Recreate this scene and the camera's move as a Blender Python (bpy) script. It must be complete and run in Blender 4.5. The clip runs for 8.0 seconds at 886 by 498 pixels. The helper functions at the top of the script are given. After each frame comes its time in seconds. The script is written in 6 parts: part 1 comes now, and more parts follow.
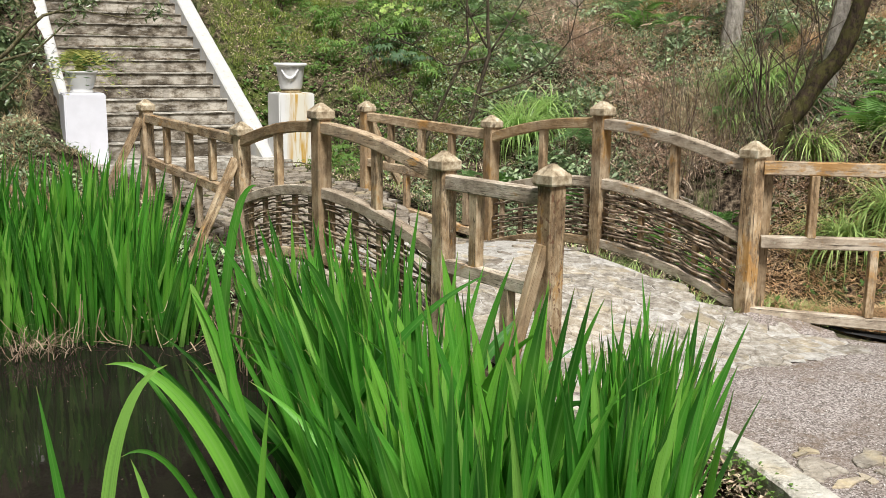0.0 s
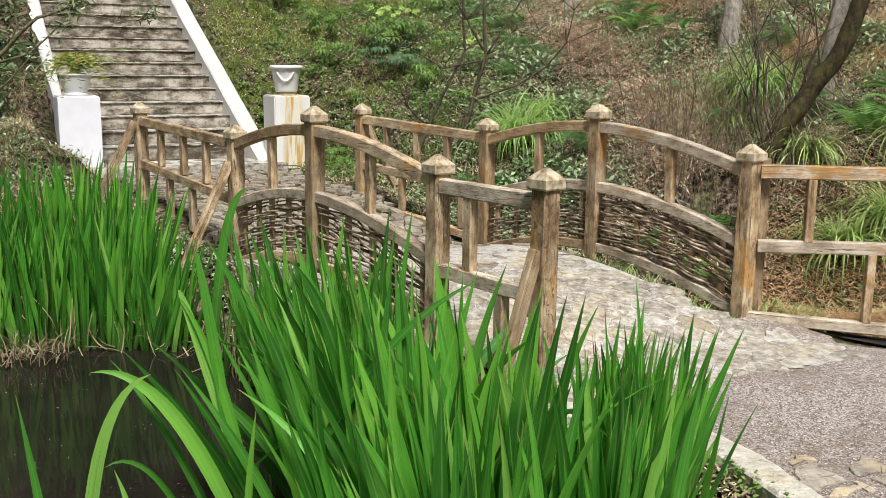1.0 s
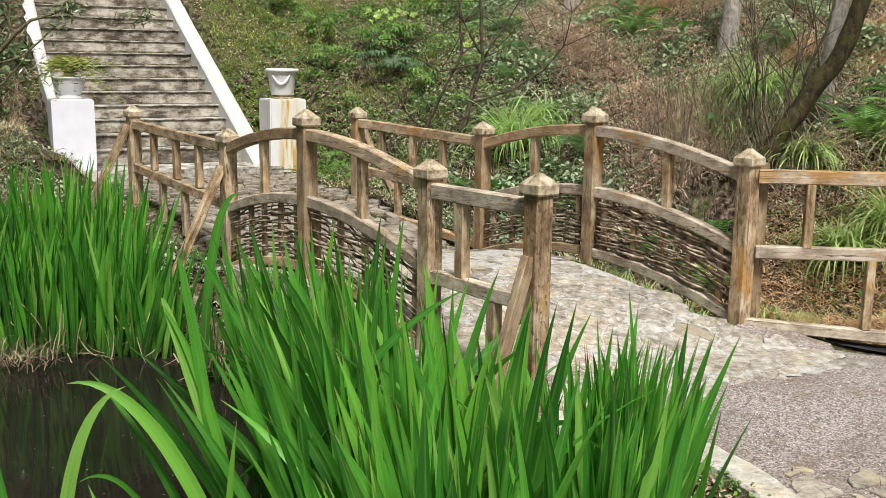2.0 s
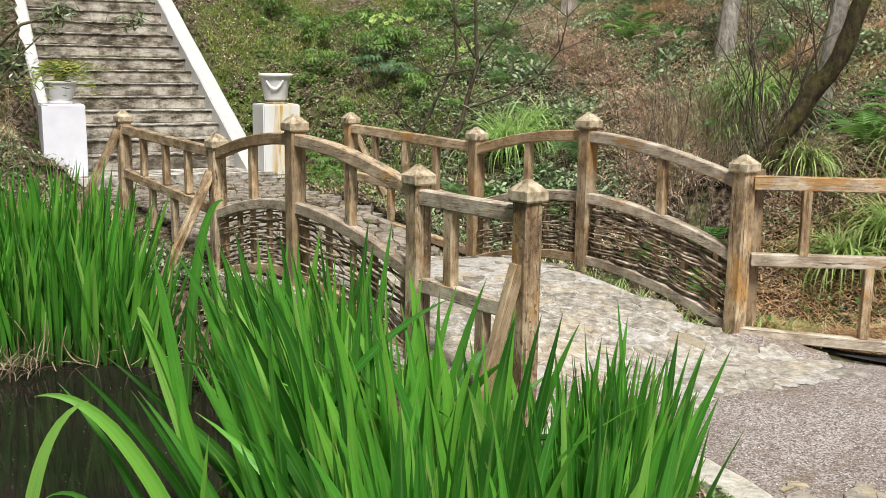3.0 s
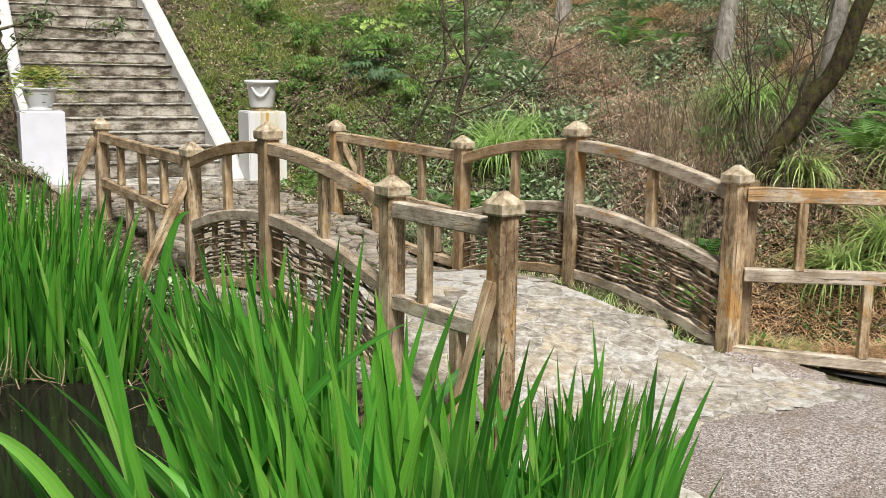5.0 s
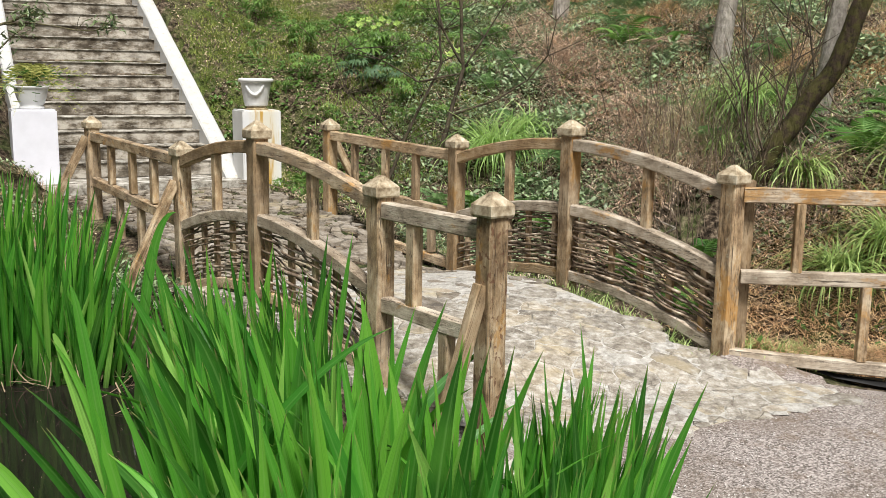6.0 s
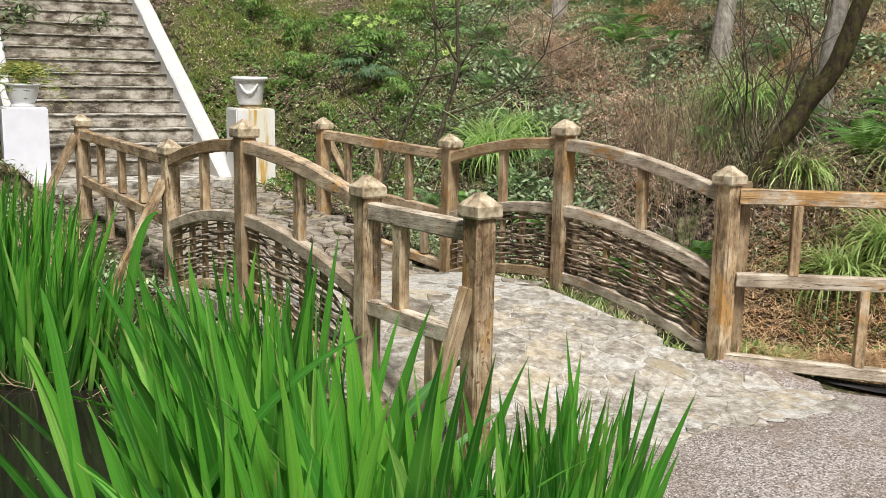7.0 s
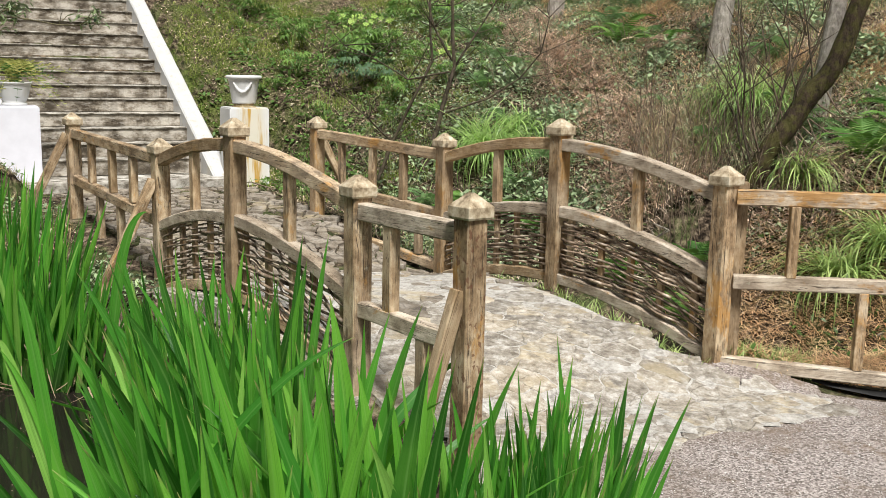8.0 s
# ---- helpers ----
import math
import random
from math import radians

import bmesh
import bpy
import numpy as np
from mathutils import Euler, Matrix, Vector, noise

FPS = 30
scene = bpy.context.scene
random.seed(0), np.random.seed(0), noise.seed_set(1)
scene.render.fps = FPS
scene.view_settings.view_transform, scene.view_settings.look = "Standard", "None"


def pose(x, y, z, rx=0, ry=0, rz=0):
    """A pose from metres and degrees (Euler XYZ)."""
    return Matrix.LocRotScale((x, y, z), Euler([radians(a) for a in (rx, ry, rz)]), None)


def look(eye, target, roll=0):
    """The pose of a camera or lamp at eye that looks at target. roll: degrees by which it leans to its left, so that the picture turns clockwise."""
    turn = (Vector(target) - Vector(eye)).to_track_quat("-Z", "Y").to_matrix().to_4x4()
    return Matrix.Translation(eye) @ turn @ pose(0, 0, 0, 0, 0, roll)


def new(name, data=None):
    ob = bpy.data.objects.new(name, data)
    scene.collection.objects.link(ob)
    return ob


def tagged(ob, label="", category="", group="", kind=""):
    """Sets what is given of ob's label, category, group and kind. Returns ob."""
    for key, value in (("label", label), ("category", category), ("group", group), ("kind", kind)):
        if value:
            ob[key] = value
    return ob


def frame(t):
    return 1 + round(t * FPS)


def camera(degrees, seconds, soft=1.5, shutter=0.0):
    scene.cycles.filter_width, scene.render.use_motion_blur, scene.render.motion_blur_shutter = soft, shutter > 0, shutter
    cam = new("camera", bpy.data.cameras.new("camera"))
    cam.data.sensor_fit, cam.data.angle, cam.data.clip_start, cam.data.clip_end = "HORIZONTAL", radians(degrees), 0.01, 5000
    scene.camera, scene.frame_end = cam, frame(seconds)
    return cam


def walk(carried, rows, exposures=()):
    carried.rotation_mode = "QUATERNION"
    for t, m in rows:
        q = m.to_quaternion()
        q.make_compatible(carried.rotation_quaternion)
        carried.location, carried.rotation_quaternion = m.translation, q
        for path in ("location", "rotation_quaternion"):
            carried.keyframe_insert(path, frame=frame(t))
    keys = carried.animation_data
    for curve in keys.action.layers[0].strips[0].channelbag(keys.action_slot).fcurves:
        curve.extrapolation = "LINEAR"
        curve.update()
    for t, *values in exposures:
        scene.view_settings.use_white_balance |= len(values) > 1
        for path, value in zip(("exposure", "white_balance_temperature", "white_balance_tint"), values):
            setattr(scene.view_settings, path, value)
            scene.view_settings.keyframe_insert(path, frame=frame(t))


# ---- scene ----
cam = camera(48.0, 8.0, soft=0.5)
PATH = [
    (0, (0.221, 0.581, 1.648), (0.138, 2.541, 1.261), 0.7),
    (0.5, (0.237, 0.61, 1.657), (0.155, 2.57, 1.269), 0.6),
    (1, (0.247, 0.635, 1.652), (0.166, 2.596, 1.269), 0.7),
    (1.5, (0.267, 0.678, 1.652), (0.184, 2.639, 1.272), 0.7),
    (3, (0.348, 0.829, 1.64), (0.263, 2.793, 1.275), 0.8),
    (3.5, (0.381, 0.897, 1.635), (0.294, 2.863, 1.276), 0.8),
    (4, (0.41, 0.961, 1.635), (0.322, 2.928, 1.281), 0.9),
    (4.5, (0.442, 1.034, 1.63), (0.352, 3.001, 1.281), 0.9),
    (6, (0.525, 1.197, 1.629), (0.431, 3.163, 1.276), 0.9),
    (6.5, (0.545, 1.241, 1.623), (0.451, 3.208, 1.271), 1.0),
    (7, (0.583, 1.305, 1.619), (0.486, 3.271, 1.266), 1.1),
    (7.5, (0.594, 1.343, 1.618), (0.499, 3.31, 1.264), 1.2),
    (8, (0.611, 1.388, 1.613), (0.517, 3.355, 1.259), 1.2),
]
walk(cam, [(t, look(eye, target, roll)) for t, eye, target, roll in PATH])

scene.view_settings.exposure = 0.57

# ---- world and sun: bright overcast ----
world = bpy.data.worlds.new("overcast_sky")
scene.world = world
world.use_nodes = True
wn, wl = world.node_tree.nodes, world.node_tree.links
wn.clear()
sky = wn.new("ShaderNodeTexSky")
sky.sky_type = "NISHITA"
sky.sun_disc = False
sky.sun_elevation, sky.sun_rotation = radians(58), radians(161)
sky.dust_density = 4.0
grey = wn.new("ShaderNodeHueSaturation")
grey.inputs["Saturation"].default_value = 0.25
bg = wn.new("ShaderNodeBackground")
bg.inputs["Strength"].default_value = 0.050
wo = wn.new("ShaderNodeOutputWorld")
wl.new(sky.outputs[0], grey.inputs["Color"])
wl.new(grey.outputs[0], bg.inputs["Color"])
wl.new(bg.outputs[0], wo.inputs["Surface"])
sun = new("sun", bpy.data.lights.new("sun", "SUN"))
sun.data.energy, sun.data.angle, sun.data.color = 4.1, radians(14), (1.0, 0.982, 0.955)
sun.matrix_world = look((1.4, -4.0, 6.8), (0, 0, 0))


# ---- materials ----
class Mat:
    """Small helper round a node tree with a Principled shader."""

    def __init__(self, name, rough=0.7, spec=0.3):
        self.m = bpy.data.materials.new(name)
        self.m.use_nodes = True
        self.n, self.l = self.m.node_tree.nodes, self.m.node_tree.links
        self.b = self.n["Principled BSDF"]
        self.b.inputs["Roughness"].default_value = rough
        self.b.inputs["Specular IOR Level"].default_value = spec
        self.co = self.n.new("ShaderNodeTexCoord").outputs["Object"]
        self.info = self.n.new("ShaderNodeObjectInfo")

    def put(self, socket, value):
        if hasattr(value, "is_output"):
            self.l.new(value, socket)
        else:
            socket.default_value = value

    def map(self, scale=(1, 1, 1), random_shift=0.0, src=None):
        node = self.n.new("ShaderNodeMapping")
        node.inputs["Scale"].default_value = scale
        self.l.new(src or self.co, node.inputs["Vector"])
        if random_shift:
            mul = self.n.new("ShaderNodeMath")
            mul.operation = "MULTIPLY"
            mul.inputs[1].default_value = random_shift
            self.l.new(self.info.outputs["Random"], mul.inputs[0])
            self.l.new(mul.outputs[0], node.inputs["Location"])
        return node.outputs[0]

    def noise(self, scale, detail=4, rough=0.55, vec=None, dist=0.0):
        node = self.n.new("ShaderNodeTexNoise")
        node.inputs["Scale"].default_value = scale
        node.inputs["Detail"].default_value = detail
        node.inputs["Roughness"].default_value = rough
        node.inputs["Distortion"].default_value = dist
        self.l.new(vec or self.co, node.inputs["Vector"])
        return node.outputs["Fac"]

    def ramp(self, fac, stops):
        node = self.n.new("ShaderNodeValToRGB")
        e = node.color_ramp.elements
        while len(e) < len(stops):
            e.new(0.5)
        for k, (p, c) in zip(e, stops):
            k.position = p
            k.color = (*c, 1) if len(c) == 3 else c
        self.l.new(fac, node.inputs[0])
        return node.outputs["Color"]

    def band(self, fac, lo, hi):
        node = self.n.new("ShaderNodeMapRange")
        node.interpolation_type = "SMOOTHSTEP"
        node.inputs["From Min"].default_value, node.inputs["From Max"].default_value = lo, hi
        self.l.new(fac, node.inputs["Value"])
        return node.outputs[0]

    def mix(self, fac, a, b, mode="MIX"):
        node = self.n.new("ShaderNodeMix")
        node.data_type, node.blend_type = "RGBA", mode
        for i, v in ((0, fac), (6, a), (7, b)):
            if hasattr(v, "is_output"):
                self.l.new(v, node.inputs[i])
            elif i:
                node.inputs[i].default_value = (*v, 1)
            else:
                node.inputs[i].default_value = v
        return node.outputs[2]

    def math(self, op, a, b=0.0):
        node = self.n.new("ShaderNodeMath")
        node.operation = op
        self.put(node.inputs[0], a)
        self.put(node.inputs[1], b)
        return node.outputs[0]

    def bump(self, height, strength=0.3, dist=0.01):
        node = self.n.new("ShaderNodeBump")
        node.inputs["Strength"].default_value = strength
        node.inputs["Distance"].default_value = dist
        self.l.new(height, node.inputs["Height"])
        self.l.new(node.outputs[0], self.b.inputs["Normal"])

    def color(self, c):
        self.put(self.b.inputs["Base Color"], c if hasattr(c, "is_output") else (*c, 1))
        return self

    def island(self):
        return self.n.new("ShaderNodeNewGeometry").outputs["Random Per Island"]

    def axis(self, i, src=None):
        node = self.n.new("ShaderNodeSeparateXYZ")
        self.l.new(src or self.co, node.inputs[0])
        return node.outputs[i]


def wood_material(name="weathered_oak", ochre=0.58, hewn=False, silver=0.0):
    """Weathered oak, grain along the piece's own x axis, blotched grey, brown and ochre."""
    k = Mat(name, 0.78, 0.22)
    grain = k.noise(5.0, 5, 0.65, k.map((1.6, 13.0, 13.0), 40), 0.5)
    blot = k.noise(7.0, 6, 0.7, k.map((0.8, 1.5, 1.5), 60))
    c = k.ramp(blot, [(0.36, (0.14, 0.088, 0.046)), (0.5, (0.36, 0.25, 0.142)), (0.64, (0.58, 0.46, 0.305))])
    c = k.mix(k.math("MULTIPLY", k.band(grain, 0.52, 0.68), 0.42), c, (0.12, 0.08, 0.045))
    big = k.noise(2.0, 3, 0.5, k.map((1, 1, 1), 25))
    c = k.mix(k.math("MULTIPLY", k.band(big, 0.47, 0.64), 0.6), c, k.mix(0.5, c, (0.42, 0.36, 0.28)))
    if silver:
        c = k.mix(silver, c, k.ramp(blot, [(0.36, (0.27, 0.22, 0.165)), (0.5, (0.49, 0.425, 0.34)), (0.64, (0.67, 0.61, 0.52))]))
    stain = k.noise(4.2, 5, 0.7, k.map((0.7, 1.3, 1.3), 70))
    c = k.mix(k.math("MULTIPLY", k.band(stain, ochre, ochre + 0.09), 0.8), c, k.mix(blot, (0.30, 0.13, 0.025), (0.52, 0.30, 0.09)))
    dark = k.noise(6.5, 6, 0.75, k.map((0.55, 1.4, 1.4), 90))
    c = k.mix(k.math("MULTIPLY", k.band(dark, 0.545, 0.63), 0.3 if silver else 0.55), c, (0.045, 0.030, 0.019))
    lichen = k.noise(30.0, 4, 0.6, k.map((1, 1, 1), 15))
    c = k.mix(k.math("MULTIPLY", k.band(lichen, 0.62, 0.72), 0.4), c, (0.45, 0.44, 0.33))
    fibre = k.noise(6.0, 3, 0.6, k.map((0.9, 42.0, 42.0), 33), 0.3)
    c = k.mix(k.math("MULTIPLY", k.band(fibre, 0.56, 0.70), 0.32), c, (0.06, 0.042, 0.028))
    c = k.mix(k.math("MULTIPLY", k.band(fibre, 0.46, 0.32), 0.30), c, (0.56, 0.49, 0.38))
    check = k.noise(3.0, 2, 0.5, k.map((0.5, 16.0, 16.0), 77), 0.6)
    split = k.band(k.math("ABSOLUTE", k.math("SUBTRACT", check, 0.56)), 0.012, 0.004)
    c = k.mix(k.math("MULTIPLY", split, 0.8), c, (0.025, 0.018, 0.012))
    if hewn:
        cut = k.noise(1.0, 2, 0.5, k.map((26.0, 34.0, 34.0), 5), 0.4)
        c = k.mix(k.math("MULTIPLY", k.band(cut, 0.57, 0.64), 0.75), c, (0.13, 0.055, 0.03))
    tone = k.n.new("ShaderNodeHueSaturation")
    c = k.mix(k.math("MULTIPLY", k.band(k.info.outputs["Random"], 0.5, 0.95), 0.18 if silver else 0.45), c, k.mix(blot, (0.13, 0.07, 0.03), (0.40, 0.27, 0.13)))
    k.l.new(k.math("ADD", k.math("MULTIPLY", k.math("FRACT", k.math("MULTIPLY", k.info.outputs["Random"], 7.3)), 0.42), 0.82), tone.inputs["Value"])
    k.l.new(c, tone.inputs["Color"])
    k.color(tone.outputs[0])
    k.bump(k.math("SUBTRACT", k.math("ADD", k.math("MULTIPLY", grain, 0.7), blot), k.math("ADD", k.math("MULTIPLY", split, 0.5), k.math("MULTIPLY", fibre, 0.4))), 0.6, 0.008)
    return k.m


def cap_material():
    k = Mat("pale_oak_endgrain", 0.8, 0.2)
    g = k.noise(22, 5, 0.65, k.map((1, 1, 1), 30))
    c = k.ramp(g, [(0.32, (0.15, 0.105, 0.06)), (0.5, (0.37, 0.30, 0.20)), (0.68, (0.56, 0.50, 0.38))])
    c = k.mix(k.band(k.noise(9, 3, 0.5, k.map((1, 1, 1), 50)), 0.62, 0.72), c, (0.09, 0.065, 0.04))
    k.color(c)
    k.bump(g, 0.4, 0.006)
    return k.m


def withy_material():
    k = Mat("hazel_withy", 0.75, 0.25)
    g = k.noise(14, 4, 0.6, k.map((1, 1, 1), 30))
    c = k.ramp(g, [(0.34, (0.05, 0.034, 0.022)), (0.5, (0.22, 0.16, 0.11)), (0.66, (0.52, 0.44, 0.34))])
    tone = k.n.new("ShaderNodeHueSaturation")
    k.l.new(k.math("ADD", k.math("MULTIPLY", k.info.outputs["Random"], 0.7), 0.6), tone.inputs["Value"])
    k.l.new(c, tone.inputs["Color"])
    k.color(tone.outputs[0])
    k.bump(g, 0.4, 0.004)
    return k.m


def stone_material(name, lo, mid, hi, value=(0.75, 0.5), cracks=0.35, mottle=8, warm=1.0):
    k = Mat(name, 0.85, 0.2)
    v = k.map((1, 1, 1), 60)
    g = k.noise(mottle, 7, 0.72, v)
    fine = k.noise(45, 4, 0.6, v)
    c = k.ramp(g, [(0.32, lo), (0.5, mid), (0.68, hi)])
    c = k.mix(k.math("MULTIPLY", k.band(k.noise(3.0, 4, 0.6, v), 0.52, 0.68), warm), c, k.mix(0.65, c, (0.50, 0.41, 0.25)), "MIX")
    c = k.mix(k.math("MULTIPLY", k.band(k.noise(13, 4, 0.6, v), 0.56, 0.7), 0.6), c, (0.13, 0.115, 0.10))
    c = k.mix(k.math("MULTIPLY", k.band(fine, 0.55, 0.75), 0.35), c, (0.62, 0.59, 0.54))
    c = k.mix(k.math("MULTIPLY", k.band(k.info.outputs["Random"], 0.6, 1.0), 0.35 * warm), c, (0.40, 0.31, 0.18))
    tone = k.n.new("ShaderNodeHueSaturation")
    k.l.new(k.math("ADD", k.math("MULTIPLY", k.info.outputs["Random"], value[1]), value[0]), tone.inputs["Value"])
    k.l.new(c, tone.inputs["Color"])
    wob = k.n.new("ShaderNodeTexNoise")
    wob.inputs["Scale"].default_value = 6.0
    k.l.new(v, wob.inputs["Vector"])
    warp = k.n.new("ShaderNodeVectorMath")
    warp.operation = "MULTIPLY_ADD"
    warp.inputs[1].default_value = (0.10, 0.10, 0.10)
    k.l.new(wob.outputs["Color"], warp.inputs[0])
    k.l.new(v, warp.inputs[2])
    cell = k.n.new("ShaderNodeTexVoronoi")
    cell.feature = "DISTANCE_TO_EDGE"
    cell.inputs["Scale"].default_value = 8.0
    k.l.new(warp.outputs[0], cell.inputs["Vector"])
    crack = k.math("MULTIPLY", k.band(cell.outputs["Distance"], 0.022, 0.004), k.band(k.noise(3.5, 3, 0.5, v), 0.42, 0.6))
    c = k.mix(k.math("MULTIPLY", crack, cracks), tone.outputs[0], (0.11, 0.095, 0.075))
    k.color(c)
    k.bump(k.math("SUBTRACT", k.math("ADD", g, k.math("MULTIPLY", fine, 0.4)), k.math("MULTIPLY", crack, cracks)), 0.9, 0.03)
    return k.m


def gravel_material(name="gravel"):
    k = Mat(name, 0.9, 0.2)
    vor = k.n.new("ShaderNodeTexVoronoi")
    vor.inputs["Scale"].default_value = 125
    k.l.new(k.co, vor.inputs["Vector"])
    sep = k.n.new("ShaderNodeSeparateColor")
    k.l.new(vor.outputs["Color"], sep.inputs[0])
    c = k.ramp(sep.outputs[0], [(0.0, (0.09, 0.076, 0.065)), (0.45, (0.24, 0.207, 0.188)), (1.0, (0.49, 0.44, 0.405))])
    c = k.mix(k.band(k.noise(1.6, 4), 0.42, 0.62), c, k.mix(0.45, c, (0.17, 0.13, 0.10)))
    c = k.mix(k.math("MULTIPLY", k.band(k.noise(4.5, 5, 0.65), 0.53, 0.66), 0.6), c, (0.16, 0.115, 0.078))
    c = k.mix(k.math("MULTIPLY", k.band(k.noise(21, 4, 0.6), 0.6, 0.7), 0.5), c, (0.07, 0.055, 0.04))
    k.color(c)
    k.bump(vor.outputs["Distance"], 0.6, 0.008)
    return k.m


def concrete_steps_material():
    """Grey concrete, blotched dark with damp and lichen."""
    k = Mat("stained_concrete", 0.9, 0.15)
    v = k.map((1.0, 1.0, 1.6), 30)
    g = k.noise(4.2, 6, 0.7, v)
    c = k.ramp(g, [(0.40, (0.06, 0.047, 0.033)), (0.5, (0.22, 0.188, 0.145)), (0.60, (0.46, 0.42, 0.355))])
    pale = k.noise(9, 5, 0.7, k.map((1.0, 1.0, 3.0), 55))
    c = k.mix(k.math("MULTIPLY", k.band(pale, 0.52, 0.64), 0.6), c, (0.44, 0.41, 0.36))
    streak = k.noise(8, 4, 0.6, k.map((1.0, 1.0, 0.12), 40))
    c = k.mix(k.math("MULTIPLY", k.band(streak, 0.52, 0.62), 0.3), c, (0.06, 0.05, 0.038))
    wash = k.noise(2.6, 6, 0.75, k.map((0.45, 0.45, 3.2), 80))
    c = k.mix(k.math("MULTIPLY", k.band(wash, 0.49, 0.6), 0.5), c, (0.07, 0.058, 0.042))
    k.color(c)
    k.bump(k.noise(38, 5), 0.6, 0.014)
    return k.m


def nosing_material():
    k = Mat("pale_worn_nosing", 0.9, 0.15)
    g = k.noise(9, 5, 0.65, k.map((1, 1, 1), 30))
    c = k.ramp(g, [(0.38, (0.10, 0.085, 0.065)), (0.5, (0.31, 0.285, 0.24)), (0.64, (0.55, 0.525, 0.47))])
    k.color(c)
    k.bump(k.noise(38, 5), 0.4, 0.01)
    return k.m


def white_paint_material(name, rust=False, grime=0.5, tone=0.9, blue=0.97):
    k = Mat(name, 0.6, 0.3)
    g = k.noise(7, 5, 0.6)
    c = k.ramp(g, [(0.3, (0.75 * tone, 0.745 * tone, 0.75 * tone * blue)), (0.6, (0.81 * tone, 0.805 * tone, 0.81 * tone * blue))])
    spots = k.noise(16, 4, 0.7)
    lo = 0.55 if grime > 0.9 else 0.62
    c = k.mix(k.math("MULTIPLY", k.band(spots, lo, lo + 0.13), grime * 0.8), c, (0.36, 0.32, 0.23))
    c = k.mix(k.math("MULTIPLY", k.band(k.noise(5, 5, 0.65, k.map((2, 2, 0.25))), 0.5 if grime > 0.9 else 0.56, 0.72), grime * 0.7), c, (0.50, 0.46, 0.36))
    if rust:
        wide = k.math("ABSOLUTE", k.math("ADD", k.axis(0), -0.03))
        core = k.band(k.math("ADD", wide, k.math("MULTIPLY", k.noise(9, 3, 0.5, k.map((2, 2, 0.3))), 0.14)), 0.26, 0.12)
        c = k.mix(k.math("MULTIPLY", core, 0.6), c, (0.60, 0.54, 0.38))
        run = k.noise(11, 4, 0.6, k.map((1.5, 1.5, 0.13)))
        c = k.mix(k.math("MULTIPLY", k.math("MULTIPLY", k.band(run, 0.48, 0.62), core), 0.95), c, (0.46, 0.27, 0.04))
    k.color(c)
    k.bump(g, 0.15, 0.01)
    return k.m


def leaf_material(name, a, b, rough=0.45, through_light=0.35, spec=0.35, by_island=False, vein=False):
    """Foliage: two tones by piece, some light through the blade."""
    k = Mat(name, rough, spec)
    r = k.island() if by_island else k.info.outputs["Random"]
    c = k.mix(r, a, b)
    c = k.mix(k.math("MULTIPLY", k.band(k.noise(6, 3, 0.5, k.map((1, 1, 1), 20)), 0.45, 0.75), 0.35), c, tuple(min(1, q * 1.7) for q in b))
    if vein:
        c = k.ramp(r, [(0.0, (0.012, 0.065, 0.007)), (0.34, a), (0.64, b), (0.84, (0.17, 0.43, 0.045)), (1.0, (0.29, 0.53, 0.11))])
        c = k.mix(k.math("MULTIPLY", k.band(k.noise(4, 3, 0.5, k.map((1, 1, 1), 20)), 0.45, 0.7), 0.4), c, (0.13, 0.36, 0.04))
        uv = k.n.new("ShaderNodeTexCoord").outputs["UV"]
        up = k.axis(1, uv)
        # lower blade darkened in colour, standing in for shade inside the clump
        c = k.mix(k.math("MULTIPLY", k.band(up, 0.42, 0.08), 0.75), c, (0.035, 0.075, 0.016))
        line = k.noise(1.0, 3, 0.6, k.map((24, 1.3, 1), 60, uv))
        c = k.mix(k.math("MULTIPLY", k.band(line, 0.48, 0.68), 0.5), c, tuple(q * 0.42 for q in a))
        c = k.mix(k.math("MULTIPLY", k.band(line, 0.46, 0.30), 0.3), c, (0.20, 0.42, 0.09))
        rib = k.band(k.math("ABSOLUTE", k.math("SUBTRACT", k.axis(0, uv), 0.5)), 0.10, 0.02)
        c = k.mix(k.math("MULTIPLY", rib, 0.25), c, (0.24, 0.44, 0.12))
        c = k.mix(k.math("MULTIPLY", k.band(up, 0.955, 0.995), 0.7), c, (0.30, 0.24, 0.10))
        k.bump(line, 0.35, 0.004)
    k.color(c)
    t = k.n.new("ShaderNodeBsdfTranslucent")
    k.l.new(k.mix(0.5, c, tuple(min(1, q * 1.6) for q in b)), t.inputs["Color"])
    add = k.n.new("ShaderNodeMixShader")
    add.inputs[0].default_value = through_light
    out = k.n["Material Output"]
    k.l.new(k.b.outputs[0], add.inputs[1])
    k.l.new(t.outputs[0], add.inputs[2])
    k.l.new(add.outputs[0], out.inputs["Surface"])
    return k.m


